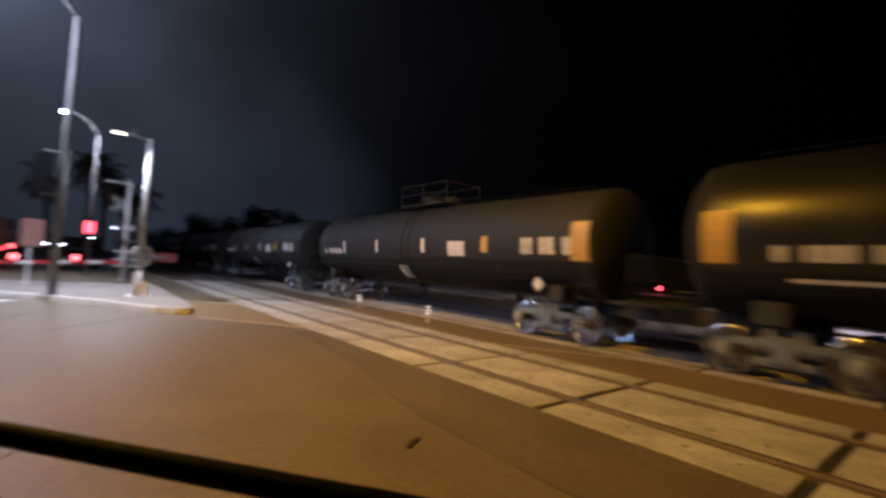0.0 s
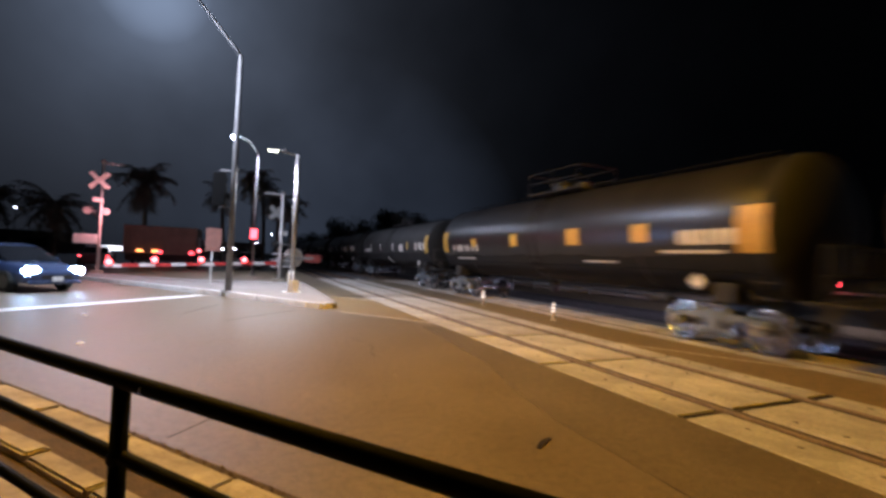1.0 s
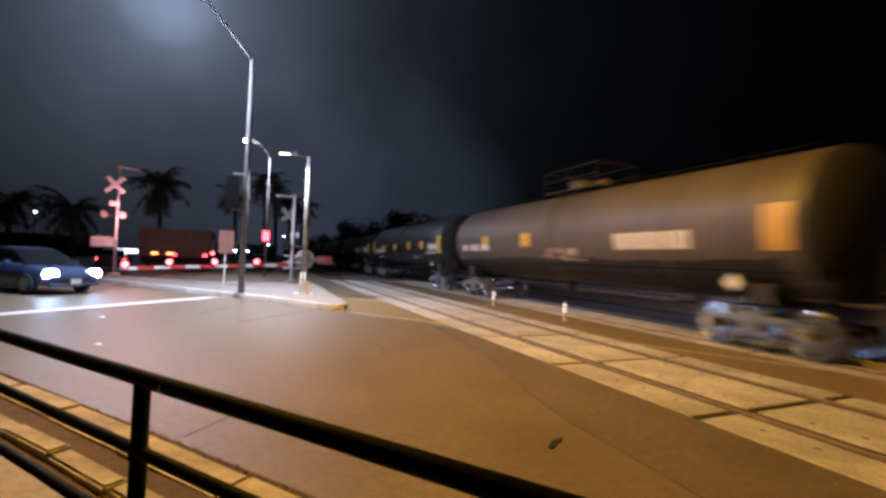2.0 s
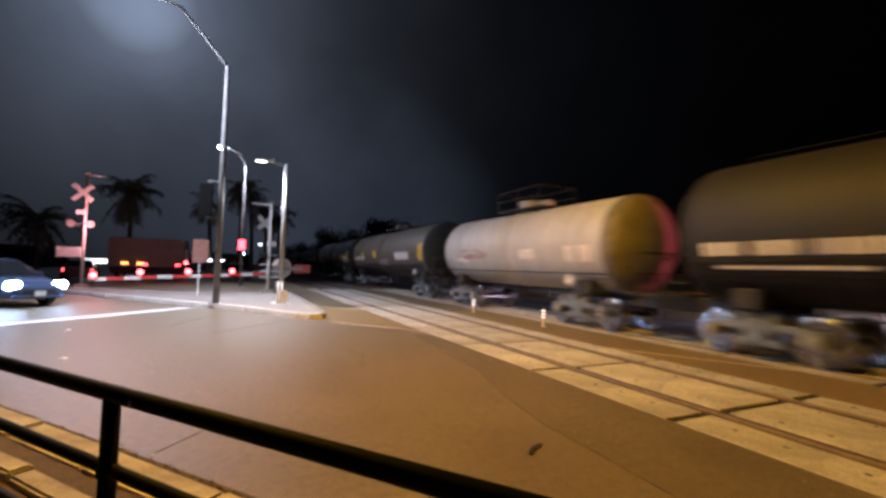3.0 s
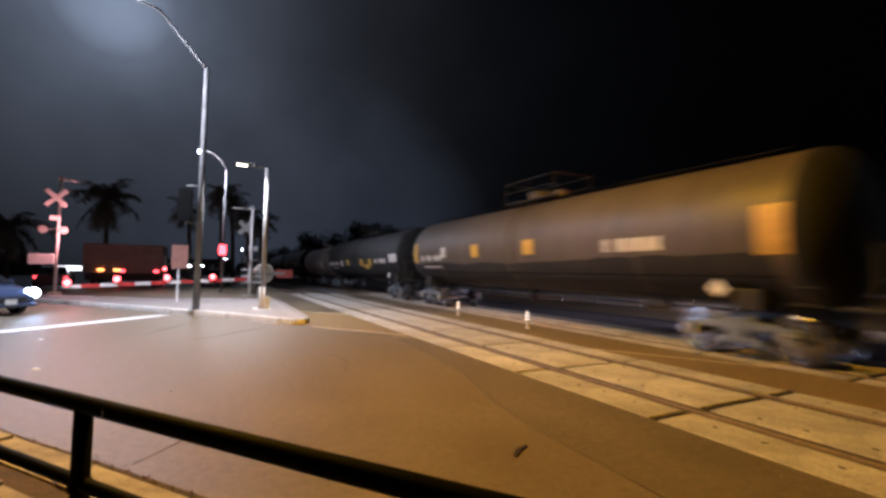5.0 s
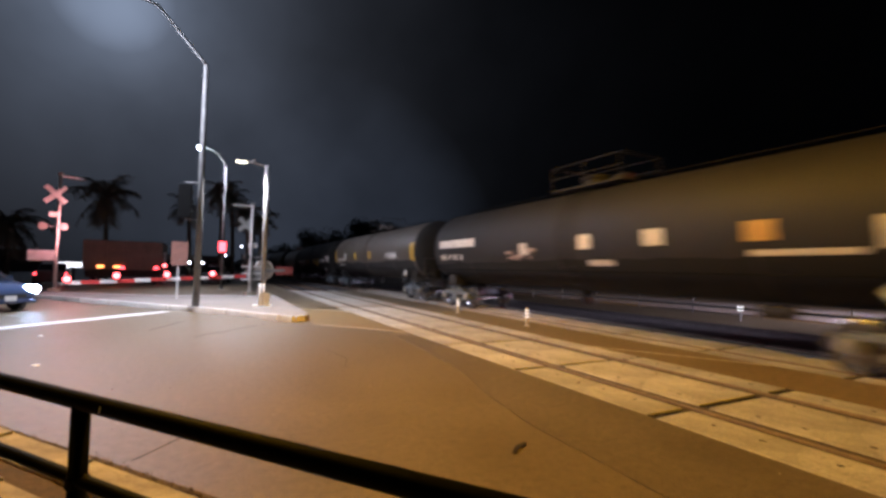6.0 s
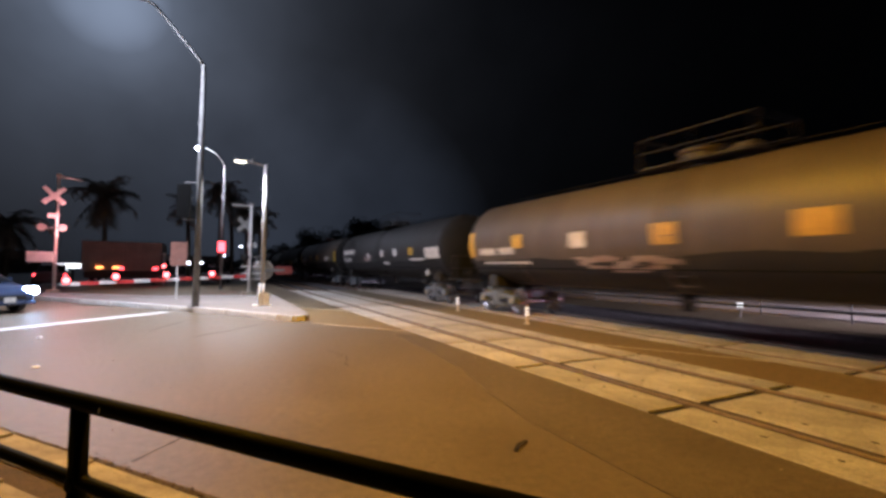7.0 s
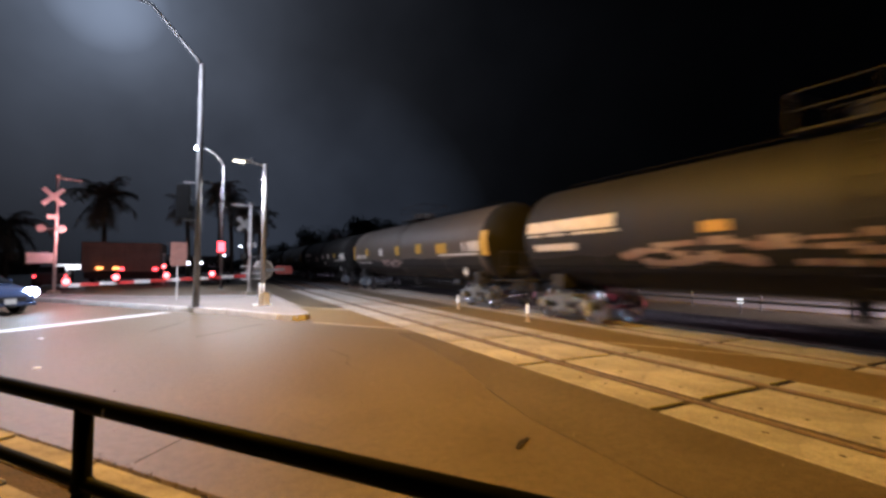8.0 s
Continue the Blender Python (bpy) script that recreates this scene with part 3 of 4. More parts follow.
# ---- crossing mast with crossbuck and flashers, and the lowered gate ----
def crossing_mast(x, y, h, blade, turn, lit, label, off=-0.14):
    ob = thing("crossing_mast", pose(x, y, 0, 0, 0, turn), label, "crossing signal", "crossing signals")
    bm = bmesh.new()
    rod(bm, (0, 0, 0), (0, 0, h), 0.075, 12, 0.065)
    part("mast", bm, WHITE_METAL, ob, smooth=True)
    for a in (45, -45):
        part("crossbuck_blade", bevelled(boxes(((0, 0, 0), (blade, 0.02, 0.23))), 0.004), WHITE_METAL if lit else GALV, ob, m=pose(off, -0.10 - 0.012 * (a > 0), h - 1.0, 0, a, 0))
    part("track_plate", bevelled(boxes(((-0.14, -0.1, h - 2.02), (0.46, 0.02, 0.24))), 0.004), WHITE_METAL, ob)
    arm = part("cross_arm", rods([(-0.62, -0.05, h - 2.62), (0.26, -0.05, h - 2.62)], 0.03, 8), GALV, ob)
    for sx in (-0.57, 0.22):
        part("target", lathe([(-0.01, 0.19), (0.01, 0.19)], "Y", 20), GALV if lit else DARK_METAL, arm, m=pose(sx, -0.08, h - 2.62))
        part("lens_hood", lathe([(0, 0.12), (0.20, 0.125)], "Y", 14), DARK_METAL, arm, m=pose(sx, -0.05, h - 2.62))
    part("top_arm", rods([(-0.1, 0, h - 0.03), (0.95, 0, h - 0.07)], 0.04, 8), WHITE_METAL, ob)
    part("bell", lathe([(0, 0.05), (0.03, 0.13), (0.1, 0.13), (0.14, 0.04)], "Z", 14), GALV, ob, m=pose(0, 0, h))
    part("foundation", bevelled(boxes(((0, 0, 0.12), (0.5, 0.5, 0.24))), 0.02), KERB, ob)
    return ob


cm = crossing_mast(-7.16, 29.0, 5.95, 1.16, 8, True, "crossing mast with a crossbuck, lit red")
part("case", bevelled(boxes(((-0.56, -0.1, 1.85), (0.98, 0.5, 0.52))), 0.02), WHITE_METAL, cm, "pale equipment case")
crossing_mast(1.58, 24.6, 4.60, 0.9, 200, False, "crossing mast with a crossbuck seen from behind", 0.26)

gate = thing("crossing_gate", pose(1.75, 25.1, 0, 0, 0, 22), "lowered red and white striped crossing gate with lamps", "crossing gate")
part("stand", bevelled(boxes(((0, 0, 0.55), (0.3, 0.3, 1.1))), 0.02), GALV, gate)
part("mechanism", bevelled(boxes(((0.0, -0.05, 1.06), (0.62, 0.42, 0.55))), 0.03), GALV, gate)
tip = -7.25
for k in range(12):
    x0, x1 = tip * k / 12 - 0.35, tip * (k + 1) / 12 - 0.35
    part("arm_stripe", bevelled(boxes((((x0 + x1) / 2, 0, 1.0 - 0.025 * k), (abs(x1 - x0) - 0.002, 0.05, 0.15))), 0.006), WHITE_METAL if k % 2 else RED_PAINT, gate)
for lx, lz in ((-7.45, 0.72), (-5.85, 0.86), (-3.98, 0.92), (-2.02, 0.97)):
    body = part("gate_lamp", bevelled(boxes(((lx, -0.03, lz + 0.07), (0.26, 0.12, 0.10))), 0.01), DARK_METAL, gate)
    part("lens", lathe([(-0.04, 0.03), (-0.03, 0.105), (0.02, 0.128), (0.04, 0.128)], "Y", 16), PINK_LENS, body, "lit red lens", m=pose(lx, -0.12, lz + 0.16))
for sy in (-0.28, 0.28):
    part("counterweight_arm", bevelled(boxes(((0.95, sy, 1.25), (1.5, 0.04, 0.14))), 0.01), GALV, gate, m=pose(0, 0, 0, 0, -3, 0))
part("counterweight", bevelled(boxes(((1.75, 0, 1.30), (1.0, 0.10, 0.46))), 0.03), DULL_RED, gate, "dull red counterweight plate")
part("drum", lathe([(-0.16, 0.45), (-0.12, 0.52), (0.12, 0.52), (0.16, 0.45)], "Y", 24), TAN_PAINT, gate, m=pose(0.55, -0.05, 1.32))
for z in (1.15, 0.85, 1.5):
    bm = bmesh.new()
    rod(bm, (-0.75, -0.3, z), (0.55, -0.3, z), 0.03, 6)
    part("guard_rail", bm, WHITE_METAL, gate)

# red signal on the far lamp mast
ped = thing("pedestrian_signal", pose(0.36, 31.55, 2.65), "lit red signal on the far lamp mast", "traffic signal")
part("housing", bevelled(boxes(((0, 0, 0.05), (0.5, 0.25, 0.75))), 0.02), DARK_METAL, ped)
part("lens", bevelled(boxes(((0, -0.14, 0.05), (0.40, 0.03, 0.62))), 0.01), RED_LENS, ped, "lit red lens")


# ---- waiting car with headlights on ----
def section(bm, rows):
    """Skins cross rings of equal count, and caps both ends."""
    rings = [[bm.verts.new(p) for p in r] for r in rows]
    n = len(rings[0])
    for p, q in zip(rings, rings[1:]):
        for k in range(n):
            bm.faces.new((p[k], p[(k + 1) % n], q[(k + 1) % n], q[k]))
    bm.faces.new(rings[0]), bm.faces.new(rings[-1])
    bmesh.ops.recalc_face_normals(bm, faces=bm.faces[:])
    return bm


# blue raised to hold the bluish glow of the headlights
CAR_BLUE = surface("car_paint", (0.045, 0.066, 0.14), (0.06, 0.085, 0.17), 0.25, 0.3, 1, 60, 0.02, 0.5, 0.3, 0, 0.6)
GLASS_DARK = surface("tinted_glass", (0.01, 0.011, 0.013), (0.014, 0.015, 0.017), 0.08, 0, 2, 40, 0)
TYRE = surface("tyre_rubber", (0.012, 0.012, 0.012), (0.025, 0.024, 0.023), 0.85, 0, 6, 50, 0.3)


def car(name, m, paint, label, front, rear, group):
    """A saloon car; +x is its front."""
    ob = thing(name, m, label, "car", group)
    rows = []
    for x, w, lo, hi in ((-2.25, 0.70, 0.42, 0.86), (-2.18, 0.84, 0.30, 0.98), (-1.3, 0.90, 0.24, 1.00), (0.0, 0.91, 0.22, 0.98), (1.1, 0.90, 0.24, 0.95), (1.9, 0.84, 0.28, 0.80), (2.2, 0.74, 0.34, 0.70), (2.26, 0.60, 0.42, 0.60)):
        rows.append([(x, -w * 0.92, lo), (x, -w, (lo + hi) / 2), (x, -w * 0.95, hi - 0.04), (x, -w * 0.80, hi), (x, w * 0.80, hi), (x, w * 0.95, hi - 0.04), (x, w, (lo + hi) / 2), (x, w * 0.92, lo)])
    part("body", bevelled(section(bmesh.new(), rows), 0.02, 1), paint, ob, smooth=True)
    cab = []
    for x, w, hi in ((-1.75, 0.70, 1.02), (-1.05, 0.66, 1.40), (-0.2, 0.66, 1.46), (0.45, 0.66, 1.40), (1.25, 0.74, 0.98)):
        cab.append([(x, -w - 0.08, 0.93), (x, -w, hi - 0.05), (x, -w * 0.8, hi), (x, w * 0.8, hi), (x, w, hi - 0.05), (x, w + 0.08, 0.93)])
    part("cabin", section(bmesh.new(), cab), GLASS_DARK, ob, "dark windows")
    roof = [[(x, -0.58, z), (x, 0.58, z), (x, 0.56, z + 0.03), (x, -0.56, z + 0.03)] for x, z in ((-1.0, 1.395), (-0.2, 1.452), (0.4, 1.40))]
    part("roof", section(bmesh.new(), roof), paint, ob)
    for x in (-1.38, 1.38):
        for y in (-0.80, 0.80):
            wheel = part("wheel", lathe([(-0.11, 0.28), (-0.09, 0.33), (0.09, 0.33), (0.11, 0.28)], "Y", 20), TYRE, ob, m=pose(x, y, 0.33))
            part("rim", lathe([(-0.115, 0.05), (-0.118, 0.21), (0.118, 0.21), (0.115, 0.05)], "Y", 16), GALV, wheel)
    for y in (-0.66, 0.66):
        part("headlight", bevelled(boxes(((2.14, y, 0.67), (0.20, 0.42, 0.25))), 0.06, 2), front, ob, "lit white headlight" if front is HEAD_LENS else "")
        part("tail_light", bevelled(boxes(((-2.2, y, 0.80), (0.08, 0.28, 0.15))), 0.02, 2), rear, ob)
        part("mirror", bevelled(boxes(((0.75, y * 1.5, 1.0), (0.12, 0.2, 0.12))), 0.03, 2), paint, ob)
    part("grille", bevelled(boxes(((2.24, 0, 0.48), (0.05, 0.9, 0.14))), 0.01), DARK_METAL, ob)
    part("number_plate", bevelled(boxes(((2.285, 0, 0.42), (0.012, 0.32, 0.16))), 0.003), WHITE_METAL, ob, "plain pale plate")
    part("bumper", bevelled(boxes(((2.2, 0, 0.32), (0.16, 1.5, 0.12))), 0.03), paint, ob)
    return ob


car("waiting_car", pose(-7.2, 19.25, 0, 0, 0, -38), CAR_BLUE, "dark blue car waiting with its headlights lit", HEAD_LENS, DARK_METAL, "waiting cars")
CAR_DARK = surface("dark_car_paint", (0.03, 0.02, 0.02), (0.05, 0.035, 0.035), 0.3, 0.2, 1, 60, 0.02, 0.5, 0.35, 0, 0.5)
car("parked_car", pose(-9.5, 38.2, 0, 0, 0, 100), CAR_DARK, "dark car beyond the gate with red tail lights", DARK_METAL, RED_LENS, "cars beyond the gate")
car("parked_car", pose(0.1, 43.5, 0, 0, 0, -100), CAR_DARK, "dark car with its lights off beyond the gate", DARK_METAL, DARK_METAL, "cars beyond the gate")
car("parked_car", pose(-17.5, 34.0, 0, 0, 0, 120), CAR_DARK, "dark car beyond the gate with red tail lights", DARK_METAL, RED_LENS, "cars beyond the gate")

# ---- box truck beyond the gate ----
BOXSIDE = surface("truck_box", (0.20, 0.15, 0.12), (0.30, 0.23, 0.19), 0.6, 0, 1.2, 30, 0.05)
truck = thing("box_truck", pose(-6.1, 40.5, 0, 0, 0, 0), "brown box truck with red and amber rear lights", "truck")
part("cargo_box", bevelled(boxes(((0, 2.2, 2.13), (4.9, 4.4, 2.16))), 0.03), BOXSIDE, truck)
part("chassis", bevelled(boxes(((0, 2.2, 0.82), (4.6, 4.2, 0.28))), 0.02), DARK_METAL, truck)
part("bumper", bevelled(boxes(((0, -0.12, 0.62), (4.4, 0.15, 0.22))), 0.02), DARK_METAL, truck)
for k in range(5):
    part("door_rib", boxes(((-2.0 + k, -0.02, 2.05), (0.06, 0.04, 1.9))), BOXSIDE, truck)
for x in (-1.35, -0.35):
    part("amber_lamp", bevelled(boxes(((x, -0.08, 1.28), (0.42, 0.08, 0.12))), 0.02), AMBER_LENS, truck, "lit amber lamp")
for x in (-0.05, 2.1):
    part("red_lamp", bevelled(boxes(((x, -0.08, 1.22), (0.3, 0.08, 0.16))), 0.02), RED_LENS, truck, "lit red lamp")
for x in (-1.9, 1.9):
    for y in (0.9, 3.5):
        wheel = part("wheel", lathe([(-0.15, 0.42), (-0.12, 0.5), (0.12, 0.5), (0.15, 0.42)], "X", 18), TYRE, truck, m=pose(x, y, 0.5))
        part("rim", lathe([(-0.16, 0.1), (-0.16, 0.28), (0.16, 0.28), (0.16, 0.1)], "X", 14), GALV, wheel)

rp = thing("signal_post", pose(-3.42, 40.1, 0), "thin steel post with a lit red lamp beyond the gate", "signal post")
part("post", rods([(0, 0, 0), (0, 0, 2.3)], 0.05, 10), WHITE_METAL, rp, smooth=True)
part("cap", lathe([(0, 0.11), (0.10, 0.11), (0.14, 0.05)], "Z", 12), WHITE_METAL, rp, m=pose(0, 0, 2.28))
lampbox = part("lamp_housing", bevelled(boxes(((0, -0.08, 1.43), (0.34, 0.14, 0.40))), 0.02), DARK_METAL, rp)
part("lens", lathe([(-0.03, 0.04), (-0.02, 0.12), (0.02, 0.14)], "Y", 14), PINK_LENS, lampbox, "lit red lens", m=pose(0, -0.17, 1.43))

# ---- delineators between the tracks, and the lit marker beyond the train ----
for x, y in ((7.9, 14.3), (7.9, 10.25)):
    dl = thing("delineator", pose(x, y, 0), "small white tubular delineator post with glowing bands", "delineator", "delineators")
    part("post", lathe([(0, 0.09), (0.02, 0.09), (0.03, 0.04), (0.50, 0.038), (0.52, 0.02)], "Z", 12), TAN_PAINT, dl)
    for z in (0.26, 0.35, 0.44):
        part("band", lathe([(z - 0.017, 0.062), (z + 0.017, 0.062)], "Z", 12), BAND_GLOW, dl, "white band given its own glow")
mk = thing("marker_light", pose(15.5, 8.8, 0.05), "small white lit marker box beside the far fence", "marker light")
part("stem", boxes(((0, 0, 0.15), (0.05, 0.05, 0.3))), GALV, mk)
for dy in (-0.09, 0.09):
    part("lamp", bevelled(boxes(((0, dy * 0.6, 0.40), (0.06, 0.07, 0.16))), 0.012), glow("marker_lens", (1, 0.96, 0.9), 1.2), mk, "lit white lens")

fs = thing("far_signal", pose(13.9, 2.6, 0.05), "far crossing signal with red lamps beyond the train", "crossing signal")
part("mast", rods([(0, 0, 0), (0, 0, 3.2)], 0.07, 12), GALV, fs)
part("arm", rods([(0, -0.4, 1.12), (0, 6.2, 1.08)], 0.04, 8), WHITE_METAL, fs)
part("foundation", bevelled(boxes(((0, 0, 0.1), (0.5, 0.5, 0.2))), 0.02), KERB, fs)
for dy, z in ((3.86, 1.31), (4.78, 1.21)):
    part("lamp", lathe([(-0.05, 0.03), (-0.04, 0.06), (0.05, 0.06)], "X", 14), RED_LENS, fs, "lit red lens", m=pose(-0.08, dy, z))
for dy in (-0.45, 0.35):
    target = part("target", lathe([(-0.01, 0.24), (0.01, 0.24)], "X", 18), DARK_METAL, fs, m=pose(-0.08, dy, 2.5))
    part("lens", lathe([(-0.05, 0.06), (-0.03, 0.13), (0.0, 0.14)], "X", 14), RED_PAINT, target, "dull red lens")

# ---- fence, kerb and ground beyond the train ----
fence = thing("far_fence", pose(16.6, 0, 0.05), "grey two-rail steel fence beyond the train", "fence")
for z in (0.66, 0.36):
    bm = bmesh.new()
    rod(bm, (0, -30, z), (0, 70, z), 0.028, 8)
    part("rail", bm, GALV, fence)
pm = bmesh.new()
rod(pm, (0, 0, 0), (0, 0, 0.68), 0.03, 8)
fence_post = mesh_of("post", pm, GALV)
for k in range(40):
    part("post", fence_post, None, fence, m=pose(0, -28 + k * 2.45, 0))
tagged(part("far_path", prism([(17.4, -80), (23.5, -80), (23.5, 120), (17.4, 120)], 0.0, 0.11), PAVING), "pale lamp-lit concrete path beyond the train", "path", kind="structure")

# ---- trees ----
LEAF = surface("foliage", (0.02, 0.03, 0.014), (0.05, 0.065, 0.03), 0.7, 0, 3, 30, 0)
PALM_LEAF = surface("palm_frond", (0.10, 0.10, 0.08), (0.17, 0.165, 0.13), 0.6, 0, 3, 30, 0)
BARK = surface("bark", (0.05, 0.04, 0.03), (0.10, 0.08, 0.06), 0.9, 0, 4, 30, 0.6)
rng = random.Random(7)


def tree(x, y, h, spread, seed):
    r = random.Random(seed)
    ob = thing("tree", pose(x, y, 0), "dark leafy tree against the night sky", "tree", "trees along the line")
    bm = bmesh.new()
    rod(bm, (0, 0, 0), (0.2, 0, h * 0.5), 0.035 * h, 9, 0.018 * h)
    for k in range(6):
        a = k * 1.05 + r.random()
        rod(bm, (0.15, 0, h * (0.32 + 0.03 * k)), (spread * 0.6 * math.cos(a), spread * 0.6 * math.sin(a), h * (0.6 + 0.05 * k)), 0.012 * h, 6, 0.004 * h)
    part("trunk", bm, BARK, ob)
    verts, faces = [], []
    lumps = [(Vector((r.uniform(-1, 1) * spread * 0.7, r.uniform(-1, 1) * spread * 0.7, h * r.uniform(0.45, 0.9))), spread * r.uniform(0.25, 0.5)) for _ in range(16)]
    for c, rad in lumps:
        for _ in range(150):
            d = Vector((r.gauss(0, 1), r.gauss(0, 1), r.gauss(0, 1))).normalized() * rad * r.uniform(0.5, 1.08)
            p, s = c + d, h * r.uniform(0.018, 0.036)
            u = Vector((r.gauss(0, 1), r.gauss(0, 1), r.gauss(0, 1))).normalized()
            w = u.orthogonal().normalized() * s * 0.6
            k = len(verts)
            verts += [p - u * s, p + w, p + u * s, p - w]
            faces.append((k, k + 1, k + 2, k + 3))
    me = bpy.data.meshes.new("crown")
    me.from_pydata([tuple(v) for v in verts], [], faces)
    me.materials.append(LEAF)
    part("crown", me, None, ob)
    return ob


def palm(x, y, h, crown, seed):
    r = random.Random(seed)
    ob = thing("palm_tree", pose(x, y, 0), "dark palm tree with drooping fronds", "palm tree", "palm trees")
    bm = bmesh.new()
    n, lean = 9, r.uniform(-0.4, 0.4)
    for k in range(n):
        a, b = k / n, (k + 1) / n
        rod(bm, (lean * a * a, 0, h * a), (lean * b * b, 0, h * b), 0.22 - 0.08 * a, 9, 0.24 - 0.08 * b)
    part("trunk", bm, BARK, ob)
    verts, faces = [], []
    for f in range(30):
        az, up = r.uniform(0, 6.28), r.uniform(-1.1, 1.1)
        p, step = Vector((lean, 0, h)), crown * r.uniform(0.55, 1.1) / 9
        v = Vector((math.cos(az) * math.cos(up), math.sin(az) * math.cos(up), math.sin(up)))
        for k in range(9):
            side = v.cross(Vector((0, 0, 1))).normalized() if abs(v.z) < 0.98 else Vector((1, 0, 0))
            ln = crown * 0.26 * math.sin(0.5 + 2.3 * k / 9)
            for s in (-1, 1):
                for j in range(2):
                    q = p + v * step * (0.5 * j)
                    t = q + side * s * ln + v * step * 1.2 - Vector((0, 0, ln * 0.5))
                    i = len(verts)
                    t += Vector((r.gauss(0, 1), r.gauss(0, 1), r.gauss(0, 1))) * 0.12
                    verts += [q, q + v * step * 0.5, t]
                    faces.append((i, i + 1, i + 2))
            p = p + v * step
            v = (v - Vector((0, 0, 0.17))).normalized()
    me = bpy.data.meshes.new("crown")
    me.from_pydata([tuple(v) for v in verts], [], faces)
    me.materials.append(PALM_LEAF)
    part("crown", me, None, ob)
    return ob


for i, (x, y, h, s) in enumerate(((31, 150, 14, 8), (26, 165, 11, 7), (40, 138, 14.5, 8), (36, 175, 12, 7), (48, 150, 20, 8), (56, 158, 18, 8), (56, 150, 15, 6), (66, 160, 15, 8), (24, 190, 9, 7), (17, 200, 8, 6), (78, 150, 14, 8), (92, 140, 13, 8), (60, 120, 11, 7))):
    tree(x, y, h, s, 20 + i)
for i, (x, y, h, s) in enumerate(((-8.9, 50, 7.7, 3.6), (-16.2, 52, 5.0, 3.6), (-21, 52, 5.4, 3.0), (2.6, 45, 6.6, 2.3), (3.9, 47, 6.0, 2.2), (0.4, 46, 8.4, 2.4), (1.6, 52, 9.0, 2.6), (-2.2, 49, 7.2, 2.2))):
    palm(x, y, h, s, 60 + i)
hedge = bmesh.new()
for k in range(70):
    s = rng.uniform(1.2, 2.6)
    o = bmesh.ops.create_icosphere(hedge, subdivisions=2, radius=s)
    c = Vector((20 + k * 0.9 + rng.uniform(-1, 1), 172 - k * 1.5 + rng.uniform(-3, 3), 1.2))
    for v in o["verts"]:
        v.co = v.co * (1 + 0.35 * noise.noise(v.co * 1.3 + c)) + c
tagged(part("far_shrubs", hedge, LEAF), "dark line of far shrubs", "shrubs", kind="stuff")
WALL = surface("far_wall", (0.16, 0.14, 0.14), (0.24, 0.22, 0.21), 0.8, 0, 0.4, 10, 0.1)
for x, y, w, dp, h in ((-40, 96, 26, 12, 3.2), (-8, 98, 22, 12, 3.0), (-80, 75, 20, 14, 4)):
    b = thing("low_building", pose(x, y, 0), "dark low building beyond the road", "building", "far buildings")
    part("wall", bevelled(boxes(((0, 0, h / 2), (w, dp, h))), 0.05), WALL, b)
    part("roof", bevelled(boxes(((0, 0, h + 0.12), (w + 0.6, dp + 0.6, 0.24))), 0.03), DARK_METAL, b)
    for k in range(5):
        part("window", bevelled(boxes(((-w / 2 + (k + 0.7) * w / 5.4, -dp / 2 - 0.02, 1.6), (w / 9, 0.08, 1.3))), 0.02), GLASS_DARK, b)
FAR_GLOW = glow("far_lamp_lens", (0.95, 0.95, 1.0), 14)
# the low pair at y 48 stands in for a vehicle's headlights
for x, y, h in ((2.9, 62, 3.92), (1.07, 62, 2.68), (-2.14, 48, 1.68), (-1.07, 48, 1.69), (-22, 60, 5.0), (1.95, 70, 4.92)):
    fl = thing("far_lamp", pose(x, y, 0), "small white lamp on a far post", "street lamp", "far lamps")
    part("post", rods([(0, 0, 0), (0, 0, h)], 0.04, 6), DARK_METAL, fl)
    part("lens", lathe([(-0.06, 0.05), (-0.03, 0.13), (0.03, 0.13), (0.06, 0.05)], "Z", 10), FAR_GLOW, fl, "lit white lens", m=pose(0, 0, h + 0.05))
shop = thing("lit_sign", pose(-10.2, 46, 0), "bright white lit sign box on a low post", "sign")
part("post", boxes(((0, 0, 0.6), (0.15, 0.15, 1.2))), DARK_METAL, shop)
part("box", bevelled(boxes(((0, 0, 1.35), (2.2, 0.3, 0.34))), 0.02), glow("sign_face", (1, 0.97, 0.95), 3.0), shop, "lit white face")

# ---- the train ----
WHEEL_R = 0.42
MESHES = {}


def shared(key, build):
    if key not in MESHES:
        MESHES[key] = build()
    return MESHES[key]


def side_frame():
    bm = bmesh.new()
    box(bm, (0, 0, 0.62), (0.12, 1.5, 0.14))
    box(bm, (0, 0, 0.32), (0.12, 0.85, 0.13))
    for s in (-1, 1):
        box(bm, (0, s * 0.56, 0.46), (0.12, 0.13, 0.42), pose(0, 0, 0, s * 28, 0, 0) @ Matrix.Translation((0, 0, 0)))
        box(bm, (0, s * 0.9, 0.50), (0.15, 0.30, 0.28))
    box(bm, (0.02, 0, 0.47), (0.16, 0.34, 0.32))
    return mesh_of("side_frame", bevelled(bm, 0.02), TRUCK_STEEL)


